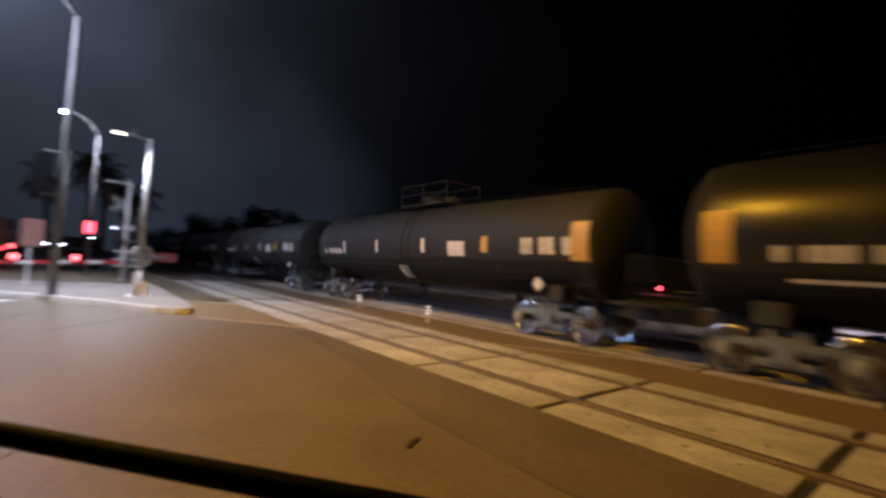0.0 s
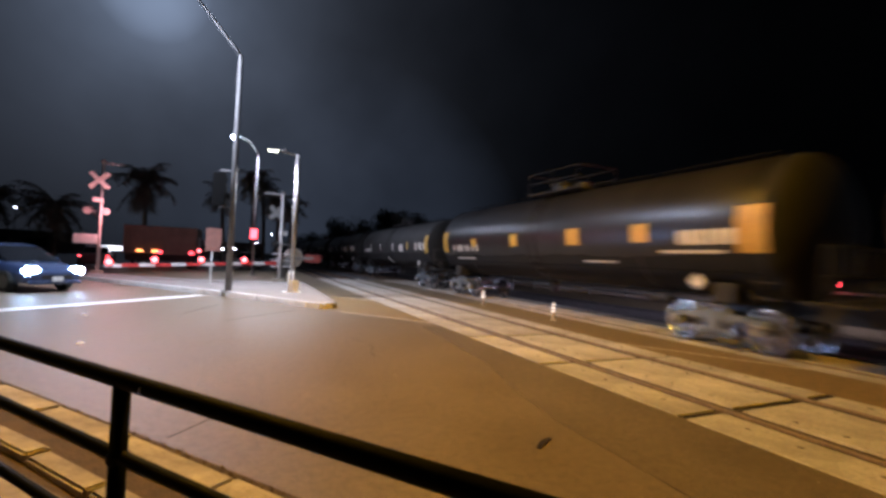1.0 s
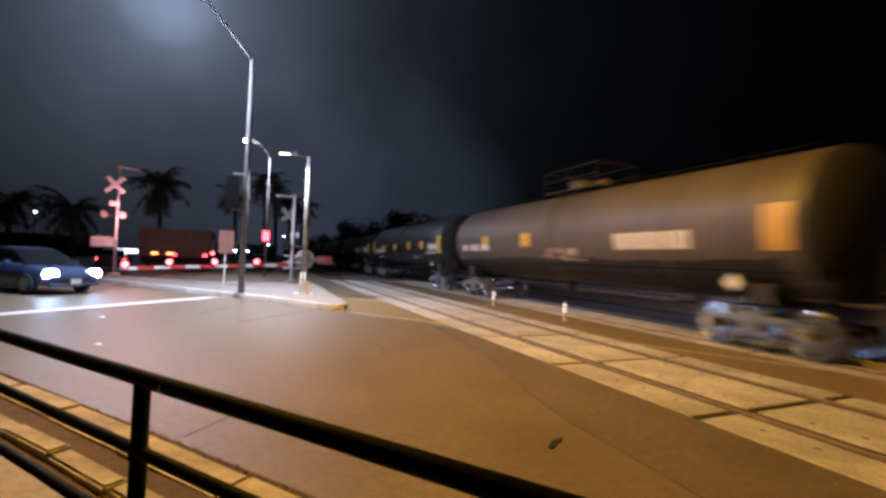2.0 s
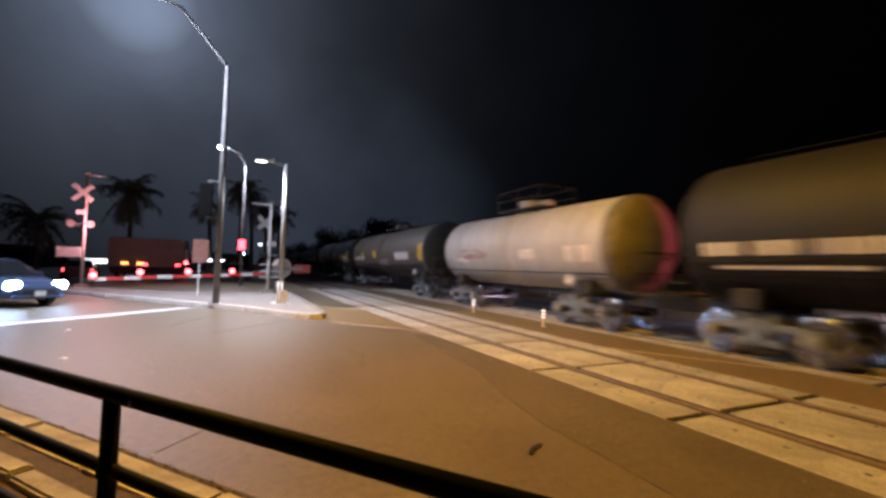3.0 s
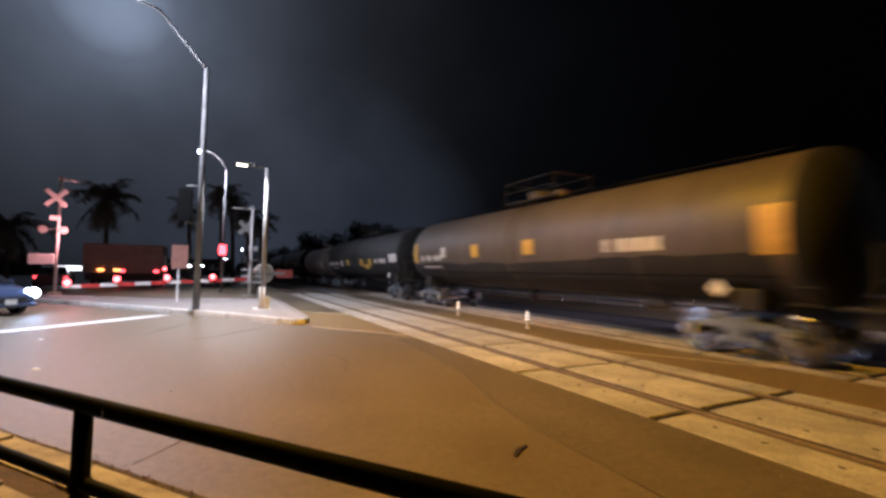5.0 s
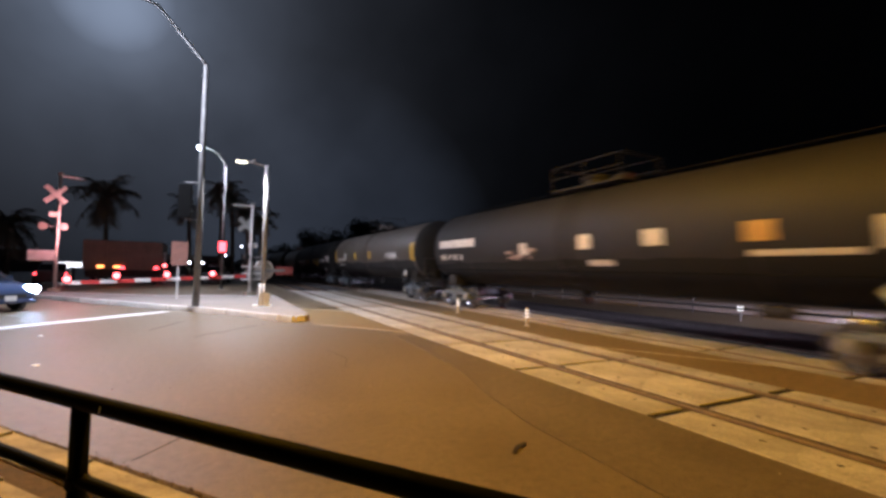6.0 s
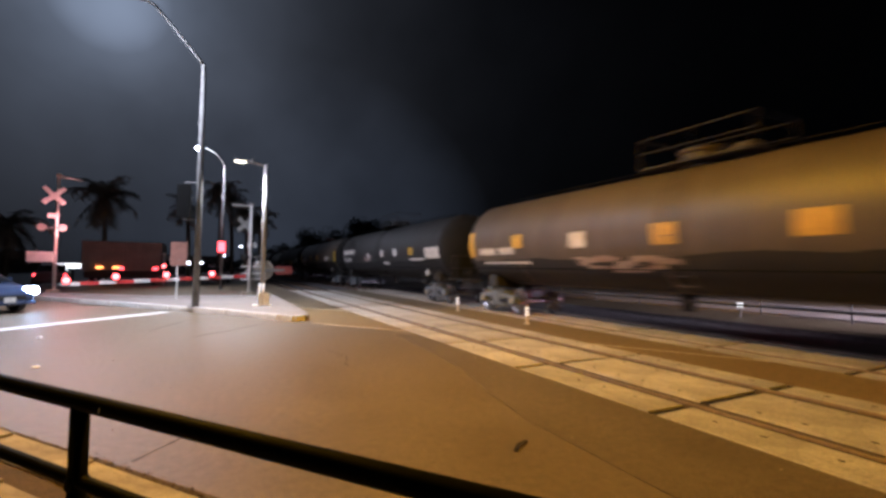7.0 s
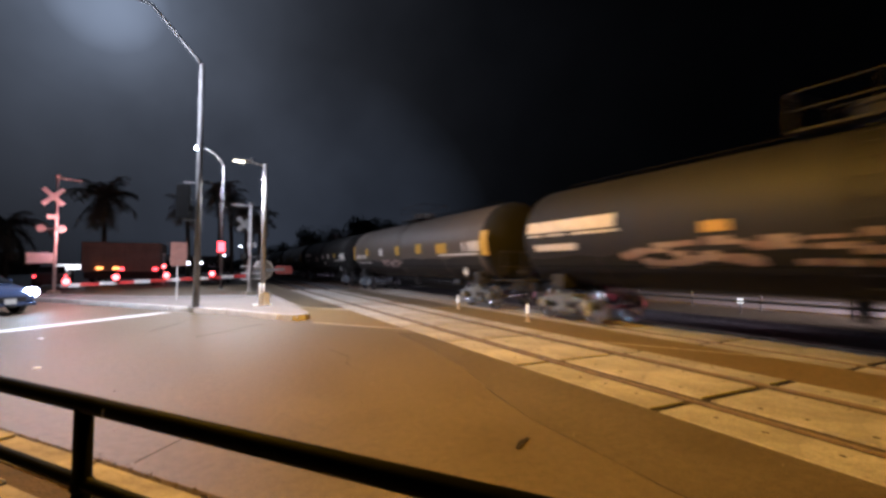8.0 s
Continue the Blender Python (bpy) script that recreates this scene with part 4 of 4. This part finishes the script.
def wheelset():
    bm = bmesh.new()
    rod(bm, (-1.0, 0, 0), (1.0, 0, 0), 0.075, 10)
    for s in (-1, 1):
        w = lathe([(s * 0.66, 0.12), (s * 0.69, 0.34), (s * 0.68, 0.44), (s * 0.71, 0.445), (s * 0.72, 0.42), (s * 0.81, 0.41), (s * 0.81, 0.35), (s * 0.77, 0.30), (s * 0.78, 0.14)], "X", 28)
        tmp = bpy.data.meshes.new("tmp")
        w.to_mesh(tmp)
        w.free()
        bm.from_mesh(tmp)
        bpy.data.meshes.remove(tmp)
    return mesh_of("wheelset", bm, WHEEL_STEEL)


def roller_cap():
    bm = lathe([(0, 0.13), (0.06, 0.13), (0.09, 0.09), (0.10, 0.03)], "X", 14)
    return mesh_of("bearing_cap", bm, GALV)


def springs():
    bm = bmesh.new()
    for y in (-0.16, 0, 0.16):
        for k in range(5):
            rod(bm, (0, y, 0.34 + k * 0.045), (0, y, 0.365 + k * 0.045), 0.07, 10)
    return mesh_of("spring_nest", bm, DARK_METAL)


ROLLING = []


def bogie(car_ob, y, rolling):
    tr = part("truck", shared("bolster", lambda: mesh_of("truck", bevelled(boxes(((0, 0, 0.62), (2.2, 0.36, 0.26)), ((0, 0, 0.80), (0.5, 0.5, 0.12))), 0.02), TRUCK_STEEL)), None, car_ob, "grey cast steel truck with four wheels", m=pose(0, y, 0.012))
    for s in (-1, 1):
        part("side_frame", shared("frame", side_frame), None, tr, m=pose(s * 1.0, 0, 0, 0, 0, 0 if s > 0 else 180))
        part("spring_nest", shared("springs", springs), None, tr, m=pose(s * 1.0, 0, 0))
        for a in (-0.89, 0.89):
            part("bearing_cap", shared("cap", roller_cap), None, tr, m=pose(s * 1.04, a, WHEEL_R + 0.03, 0, 0, 0 if s > 0 else 180))
    for a in (-0.89, 0.89):
        w = part("wheelset", shared("wheels", wheelset), None, tr, m=pose(0, a, WHEEL_R))
        if rolling:
            ROLLING.append((w, a))


def tank_shell(lt, r):
    prof = []
    for k in range(9):
        a = math.pi / 2 * k / 8
        prof.append((-lt / 2 - 0.42 * r * math.cos(a) + 0.42 * r * 0.0, max(0.02, r * math.sin(a))))
    prof += [(-lt / 2 + lt * k / 10, r) for k in range(1, 10)]
    prof += [(-a, rr) for a, rr in reversed(prof[:9])]
    return lathe(prof, "Y", 48)


def on_side(bm, r, zc, y0, y1, z0, z1, lift=0.006):
    """A thin curved plate on the side towards the road."""
    rows = []
    a0, a1 = (math.asin(max(-1.0, min(1.0, (z - zc) / r))) for z in (z0, z1))
    n = max(2, math.ceil((a1 - a0) * r / 0.13))
    for k in range(n + 1):
        a = a0 + (a1 - a0) * k / n
        way = Vector((-math.cos(a), 0, math.sin(a)))
        rows.append((way * (r + lift), way * (r + 0.001)))
    va = [[bm.verts.new((o.x, y, o.z + zc)) for y in (y0, y1)] for o, _ in rows]
    vi = [[bm.verts.new((i.x, y, i.z + zc)) for y in (y0, y1)] for _, i in rows]
    for k in range(n):
        bm.faces.new((va[k][0], va[k][1], va[k + 1][1], va[k + 1][0]))
        bm.faces.new((vi[k][0], vi[k + 1][0], va[k + 1][0], va[k][0]))
        bm.faces.new((vi[k][1], va[k][1], va[k + 1][1], vi[k + 1][1]))
    bm.faces.new((vi[0][0], va[0][0], va[0][1], vi[0][1]))
    bm.faces.new((vi[n][0], vi[n][1], va[n][1], va[n][0]))
    bmesh.ops.recalc_face_normals(bm, faces=bm.faces[:])
    return bm


def tank_car(front, rear, r, paint, label, marks, rolling=True):
    """A tank car whose tank reaches from front to rear along the line; marks: (kind, from the front, length, low, high)."""
    lt, yc, zc = front - rear, (front + rear) / 2, 1.0 + r
    ob = thing("tank_car", pose(TRAIN_X, yc, 0), label, "tank car", "tank cars of the train")
    lt -= 0.3
    tank = part("tank", tank_shell(lt, r), paint, ob, smooth=True, m=pose(0, 0, zc))
    # ends darker than the shell, tan on the white tank
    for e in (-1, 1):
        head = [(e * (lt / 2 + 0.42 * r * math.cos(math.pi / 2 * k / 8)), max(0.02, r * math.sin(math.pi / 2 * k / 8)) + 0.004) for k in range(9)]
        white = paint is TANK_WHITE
        part("tank_head", lathe(head + [(e * (lt / 2 - 0.05), r + 0.004)], "Y", 48), HEAD_TAN if white else HEAD_DARK, tank, "duller tan tank end" if white else "darker tank end", smooth=True)
    for k in (-0.3, 0.02, 0.33):
        bm = lathe([(-0.035, r - 0.01), (-0.03, r + 0.008), (0.03, r + 0.008), (0.035, r - 0.01)], "Y", 48)
        part("weld_band", bm, paint, tank, m=pose(0, k * lt, 0))
    half = lt / 2 + 0.42 * r
    for e in (-1, 1):
        ye = e * half
        sill = part("stub_sill", bevelled(boxes(((0, ye - e * 0.75, 0.86), (0.42, 2.9, 0.34))), 0.02), DARK_METAL, ob)
        part("coupler", bevelled(boxes(((0, ye + e * 0.78, 0.84), (0.16, 0.60, 0.20)), ((0.03, ye + e * 1.06, 0.84), (0.28, 0.22, 0.28))), 0.03), TRUCK_STEEL, sill)
        part("end_platform", bevelled(boxes(((0, ye + e * 0.28, 1.08), (2.9, 0.55, 0.05))), 0.01), DARK_METAL, ob)
        part("saddle", bevelled(boxes(((0, ye - e * 1.55, 1.12), (2.2, 0.5, 0.42))), 0.04), DARK_METAL, ob)
        hr = bmesh.new()
        for x in (-1.42, -0.5, 0.5, 1.42):
            rod(hr, (x, ye + e * 0.5, 1.08), (x, ye + e * 0.5, 2.05), 0.018, 6)
        rod(hr, (-1.42, ye + e * 0.5, 2.05), (1.42, ye + e * 0.5, 2.05), 0.018, 6)
        rod(hr, (-1.42, ye + e * 0.5, 1.55), (1.42, ye + e * 0.5, 1.55), 0.018, 6)
        part("end_railing", hr, DARK_METAL, ob)
        ld = bmesh.new()
        for x in (-1.50, ):
            for dy in (-0.2, 0.2):
                rod(ld, (x, ye - e * 0.45 + dy, 0.5), (x, ye - e * 0.45 + dy, 1.5), 0.018, 6)
            for k in range(4):
                rod(ld, (x, ye - e * 0.45 - 0.2, 0.55 + k * 0.28), (x, ye - e * 0.45 + 0.2, 0.55 + k * 0.28), 0.015, 6)
        part("step_ladder", ld, DARK_METAL, ob)
        bogie(ob, e * (half - 1.75), rolling)
        bm = bmesh.new()
        rod(bm, (-0.55, ye + e * 0.55, 0.95), (-0.55, ye + e * 1.0, 0.55), 0.03, 6)
        part("air_hose", bm, DARK_METAL, ob)
    # top fittings
    top = zc + r
    part("walkway", bevelled(boxes(((0, 0, top + 0.05), (1.5, 2.6, 0.05))), 0.01), DARK_METAL, ob)
    part("manway", lathe([(0, 0.42), (0.34, 0.42), (0.36, 0.47), (0.42, 0.47), (0.46, 0.2)], "Z", 20), paint, ob, m=pose(0, 0.2, top - 0.03))
    part("valve_housing", lathe([(0, 0.26), (0.32, 0.26), (0.38, 0.12)], "Z", 14), paint, ob, m=pose(0, -0.75, top - 0.03))
    tr = bmesh.new()
    for y in (-1.3, 0, 1.3):
        for x in (-0.75, 0.75):
            rod(tr, (x, y, top + 0.05), (x, y, top + 0.75), 0.012, 6)
    for x in (-0.75, 0.75):
        for z in (0.42, 0.75):
            rod(tr, (x, -1.3, top + z), (x, 1.3, top + z), 0.012, 6)
    for y in (-1.3, 1.3):
        rod(tr, (-0.75, y, top + 0.75), (0.75, y, top + 0.75), 0.012, 6)
    part("top_railing", tr, DARK_METAL, ob)
    if lt > 12:
        bm = bmesh.new()
        for x in (-0.22, 0.22):
            rod(bm, (x, -half * 0.86, top + 0.10), (x, half * 0.86, top + 0.10), 0.016, 6)
        part("running_rail", bm, SIGNAL_BLACK, ob)
    arc = lambda a: (-(r + 0.06) * math.cos(math.radians(a)), zc + (r + 0.06) * math.sin(math.radians(a)))
    ladder = None
    for dy in (-0.22, 0.22):
        ring = [(arc(-58 + 22 * k)[0], dy, arc(-58 + 22 * k)[1]) for k in range(8)]
        ladder = part("ladder_rail" if ladder else "side_ladder", rods(ring, 0.013, 6), paint, ladder or ob)
    rung = shared("rung" + paint.name, lambda: mesh_of("rung", rods([(0, -0.22, 0), (0, 0.22, 0)], 0.009, 6), paint))
    side = ladder.parent
    for k in range(12):
        x, z = arc(-55 + 12 * k)
        part("rung", rung, None, side, m=pose(x, 0, z))
    # under the tank
    part("outlet", lathe([(-0.4, 0.12), (-0.2, 0.16), (0.12, 0.22)], "Z", 12), DARK_METAL, ob, m=pose(0, 0.6, 1.0))
    part("brake_cylinder", lathe([(-0.3, 0.13), (0.3, 0.13)], "Y", 12), DARK_METAL, ob, m=pose(-0.5, -half * 0.55, 0.88))
    bm = bmesh.new()
    rod(bm, (-0.35, -half * 0.8, 0.86), (-0.35, half * 0.8, 0.86), 0.02, 6)
    part("brake_pipe", bm, DARK_METAL, ob)
    hand = bmesh.new()
    rod(hand, (-r * 0.86, -half * 0.9, zc - r * 0.62), (-r * 0.86, half * 0.9, zc - r * 0.62), 0.016, 6)
    part("side_handrail", hand, SIGNAL_BLACK, ob)
    # black tanks get their unlit lower half as a painted band
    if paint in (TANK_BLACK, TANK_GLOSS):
        marks = [("grime_shade", 0.2, front - rear - 0.4, 1.06, 1.88)] + marks
    for kind, y, ln, lo, hi in marks:
        y1 = (front - rear) / 2 - y
        if kind == "yellow":
            part("yellow_panel", on_side(bmesh.new(), r, zc, y1 - ln, y1, lo, hi, 0.011), YELLOW, tank, "yellow reflective panel", m=pose(0, 0, -zc))
        elif kind == "white":
            part("white_panel", on_side(bmesh.new(), r, zc, y1 - ln, y1, lo, hi, 0.011), STENCIL, tank, "white stencilled panel", m=pose(0, 0, -zc))
        elif kind == "letters":
            g, p = random.Random(int(y * 50) + int(lt * 7)), y1
            while p > y1 - ln:
                w = g.uniform(0.10, 0.20)
                part("stencil_bar", on_side(bmesh.new(), r, zc, p - w, p, lo, hi, 0.011), STENCIL, tank, m=pose(0, 0, -zc))
                p -= w + g.choice((0.05, 0.05, 0.05, 0.25))
        elif kind == "red":
            part("red_band", on_side(bmesh.new(), r, zc, y1 - ln, y1, lo, hi, 0.011), RED_PAINT, tank, "faded red band", m=pose(0, 0, -zc))
        elif kind == "grime_shade":
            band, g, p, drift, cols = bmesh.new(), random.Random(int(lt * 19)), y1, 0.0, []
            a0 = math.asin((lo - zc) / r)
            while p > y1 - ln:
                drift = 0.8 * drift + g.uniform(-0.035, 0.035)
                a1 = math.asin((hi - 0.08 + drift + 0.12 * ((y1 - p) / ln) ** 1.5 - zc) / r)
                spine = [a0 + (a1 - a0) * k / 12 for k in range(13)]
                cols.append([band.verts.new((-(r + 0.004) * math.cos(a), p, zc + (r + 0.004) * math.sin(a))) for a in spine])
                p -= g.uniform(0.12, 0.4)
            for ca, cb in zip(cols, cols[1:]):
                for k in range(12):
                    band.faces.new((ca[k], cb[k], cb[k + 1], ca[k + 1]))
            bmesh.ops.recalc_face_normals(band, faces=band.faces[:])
            part("dark_band", band, GRIME_SHADE if paint is TANK_GREY else BELLY_SHADE, tank, "dark band along the belly, dirt and painted shade", m=pose(0, 0, -zc))
        elif kind == "scrawl":
            g = random.Random(int(y * 31) + int(lt * 13))
            for k in range(int(ln / 0.13)):
                c, mid, tall = y1 - 0.13 * k, lo + (hi - lo) * g.uniform(0.15, 0.85), (hi - lo) * g.uniform(0.04, 0.13)
                plate = on_side(bmesh.new(), r, zc, c - g.uniform(0.12, 0.7), c, mid - tall, mid + tall, 0.006 + 0.0012 * (k % 5))
                part("paint_stroke", plate, SCRAWL, tank, "pale pinkish spray paint", m=pose(0, 0, -zc))
    for e in (-1,):
        part("placard", bevelled(boxes(((0, 0, 0), (0.02, 0.26, 0.26))), 0.004), STENCIL, ob, "white diamond placard", m=pose(-r * 0.93, e * (half - 1.9), 1.33, 45, 0, 0))
    return ob


SCRAWL = surface("spray_paint", (0.22, 0.135, 0.115), (0.38, 0.31, 0.275), 0.5, 0, 2.5, 30, 0, 0.4)
R_BIG, R_SMALL = 1.47, 1.36
CARS = []
BLACK_MARKS = [("letters", 0.8, 1.7, 1.98, 2.18), ("white", 2.55, 0.16, 2.0, 2.47), ("white", 5.17, 0.16, 2.06, 2.48), ("white", 8.04, 0.2, 2.06, 2.5), ("white", 9.4, 0.75, 1.97, 2.39), ("yellow", 10.85, 0.24, 2.08, 2.52), ("letters", 12.3, 1.3, 2.05, 2.45), ("white", 6.5, 0.5, 1.2, 1.6)]
black, grey = "black tank car with small white markings, rolling past", "dusty grey-brown tank car with a dark belly, rolling past"
SPECS = [
    # front, rear, radius, paint, label, marks
    (19.8, 5.5, R_SMALL, TANK_BLACK, black, BLACK_MARKS + [("yellow", 13.75, 0.46, 1.91, 2.80)]),
    (3.4, -11.15, R_BIG, TANK_GLOSS, black, [("yellow", 0.15, 0.46, 1.94, 2.84), ("letters", 1.2, 2.2, 1.98, 2.23), ("white", 1.4, 1.66, 1.66, 1.72), ("yellow", 3.0, 0.4, 2.14, 2.46), ("yellow", 5.95, 0.45, 2.14, 2.56), ("yellow", 9.0, 0.52, 2.14, 2.60), ("white", 9.6, 1.2, 1.67, 1.72), ("yellow", 11.4, 0.5, 2.17, 2.6), ("white", 12.2, 1.5, 1.92, 1.98), ("letters", 12.7, 1.1, 2.1, 2.4), ("yellow", 13.96, 0.54, 1.93, 2.82)]),
    (-12.95, -27.7, R_BIG, TANK_GREY, grey, [("letters", 0.84, 2.3, 2.02, 2.27), ("yellow", 2.75, 0.6, 2.26, 2.58), ("yellow", 5.7, 0.6, 2.14, 2.60), ("scrawl", 6.9, 1.6, 1.62, 2.10), ("grime_shade", 0.2, 14.0, 1.08, 1.75), ("letters", 10.2, 2.2, 2.0, 2.4), ("yellow", 13.9, 0.5, 1.95, 2.8)]),
    (-29.8, -39.6, 1.36, TANK_WHITE, "short white tank car with worn pinkish markings, rolling past", [("scrawl", 1.4, 2.2, 1.9, 2.4), ("letters", 1.1, 1.3, 1.84, 2.02), ("white", 5.9, 0.8, 1.95, 2.25), ("letters", 8.2, 1.0, 1.85, 2.3)]),
    (-41.8, -58.0, R_BIG, TANK_BLACK, black, [("letters", 0.5, 3.0, 1.95, 2.2), ("white", 0.7, 2.4, 1.70, 1.76), ("white", 4.25, 0.55, 1.88, 2.27), ("yellow", 6.0, 0.55, 1.9, 2.3), ("yellow", 9.3, 0.58, 1.86, 2.30), ("yellow", 10.07, 0.98, 1.70, 1.95), ("yellow", 11.11, 0.5, 1.88, 2.3), ("letters", 12.3, 1.8, 2.02, 2.25), ("white", 14.83, 1.2, 2.05, 2.48)]),
    (-60.0, -76.2, R_BIG, TANK_GREY, grey, [("yellow", 0.26, 0.42, 1.97, 2.84), ("letters", 1.03, 2.1, 2.04, 2.26), ("white", 1.16, 1.74, 1.74, 1.80), ("white", 3.1, 0.4, 2.15, 2.57), ("yellow", 5.6, 0.5, 2.12, 2.58), ("yellow", 8.75, 0.52, 2.13, 2.58), ("grime_shade", 0.2, 15.6, 1.06, 1.95), ("letters", 12.0, 1.8, 2.1, 2.4), ("yellow", 15.5, 0.5, 1.95, 2.82)]),
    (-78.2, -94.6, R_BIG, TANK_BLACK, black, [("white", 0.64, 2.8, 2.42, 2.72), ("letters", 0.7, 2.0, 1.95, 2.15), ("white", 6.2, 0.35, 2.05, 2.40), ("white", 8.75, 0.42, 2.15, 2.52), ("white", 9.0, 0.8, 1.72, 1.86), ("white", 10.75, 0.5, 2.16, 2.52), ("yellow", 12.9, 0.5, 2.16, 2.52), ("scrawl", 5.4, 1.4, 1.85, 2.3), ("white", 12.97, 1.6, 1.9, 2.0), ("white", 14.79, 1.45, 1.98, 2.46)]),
    (-97.0, -113.7, R_BIG, TANK_GREY, grey, [("yellow", 0.07, 0.34, 1.96, 2.84), ("letters", 0.75, 2.0, 2.02, 2.24), ("yellow", 2.75, 0.5, 2.2, 2.62), ("white", 0.9, 2.6, 1.72, 1.78), ("white", 5.35, 0.55, 2.13, 2.53), ("yellow", 7.9, 0.58, 2.11, 2.57), ("grime_shade", 0.2, 16.2, 1.06, 1.9), ("scrawl", 5.4, 2.8, 1.45, 1.95), ("yellow", 10.63, 0.62, 2.14, 2.58), ("yellow", 12.81, 0.95, 2.08, 2.5), ("white", 13.0, 3.2, 1.98, 2.05), ("letters", 15.1, 1.2, 2.12, 2.48), ("yellow", 16.42, 0.5, 1.95, 2.83)]),
    (-116.0, -132.4, R_BIG, TANK_BLACK, "dark tank car with spray paint along its side", [("white", 0.2, 3.3, 2.52, 2.84), ("letters", 0.3, 3.3, 2.40, 2.47), ("white", 0.5, 1.7, 2.0, 2.18), ("scrawl", 3.6, 9.5, 1.5, 2.2), ("yellow", 5.66, 0.54, 2.24, 2.46)]),
    (-134.6, -151.0, R_BIG, TANK_GREY, grey, []),
]
for k, (f, b, r, paint, label, marks) in enumerate(SPECS):
    CARS.append((tank_car(f, b, r, paint, label, marks, k < 9), (f + b) / 2))
for k in range(8):
    f = 36.7 + k * 17.0
    CARS.append((tank_car(f, f - 14.6, R_SMALL, TANK_BLACK, black, BLACK_MARKS if k < 3 else [], False), f - 7.3))

# ---- crossing panels, one by one ----


def panel_mesh(w, key):
    bm = boxes(((0, 0, -0.075), (w, PANEL - 0.105, 0.15)))
    bevelled(bm, 0.012)
    return mesh_of("panel_" + key, bm, CONCRETE)


def dimple_mesh():
    bm = bmesh.new()
    rod(bm, (0, 0, -0.004), (0, 0, 0.0025), 0.019, 8)
    return mesh_of("bolt_pocket", bm, RUBBER)


dimple = dimple_mesh()
for which, xs, rails in (("first", X1, RAIL1), ("second", X2, RAIL2)):
    deck = thing("crossing_deck", pose(0, 0, 0), "pale concrete crossing panels between and beside the rails", "crossing deck", "crossing decks", "structure")
    spans = [(xs[0] + 0.01, rails[0] - 0.12), (rails[0] + 0.185, rails[1] - 0.185), (rails[1] + 0.12, min(xs[1] - 0.01, rails[1] + 0.575))]
    for a, b in ((xs[0] + 0.02, rails[0] - 0.045), (rails[0] + 0.045, rails[1] - 0.045), (rails[1] + 0.045, rails[1] + 0.57)):
        part("rubber_filler", boxes((((a + b) / 2, (Y_FIRST + Y_LAST) / 2, -0.083), (b - a, Y_LAST - Y_FIRST, 0.13))), RUBBER, deck, "dark rubber filler in the joints")
    for x in rails:
        part("flangeway_dirt", boxes(((x, (Y_FIRST + Y_LAST) / 2, -0.07), (0.34, Y_LAST - Y_FIRST, 0.116))), FLANGE, deck, "brown dirt packed beside the rail")
    for s, (a, b) in enumerate(spans):
        me = panel_mesh(b - a, which + str(s))
        for k in range(ROWS):
            y = Y_FIRST + (k + 0.5) * PANEL
            p = part("panel", me, None, deck, m=pose((a + b) / 2, y, 0.002 + 0.004 * rng.random(), 0, 0, rng.uniform(-0.12, 0.12)))
            if abs(y - 3) < 6 and which == "first":
                for dy in (-0.75, -0.25, 0.25, 0.75):
                    for dx in ((0.0,) if s != 1 else (-0.4, 0.4)):
                        part("bolt_pocket", dimple, None, p, m=pose(dx + 0.05 + rng.uniform(-0.03, 0.03), dy + rng.uniform(-0.08, 0.08), 0, 0, 0, rng.uniform(-20, 20)) @ Matrix.Diagonal((rng.uniform(0.6, 1.3), rng.uniform(0.8, 2.2), 1, 1)))


# ---- what moves ----
def travelled(t):
    return 16.2 * t - 0.0375 * t * t


def motions():
    for ob, y in CARS:
        walk(ob, [(k * 0.5, pose(TRAIN_X, y + travelled(k * 0.5), 0)) for k in range(17)])
    for ob, a in ROLLING:
        walk(ob, [(k / 30, pose(0, a, WHEEL_R, -math.degrees(travelled(k / 30) / WHEEL_R) % 360, 0, 0)) for k in range(241)])


motions()
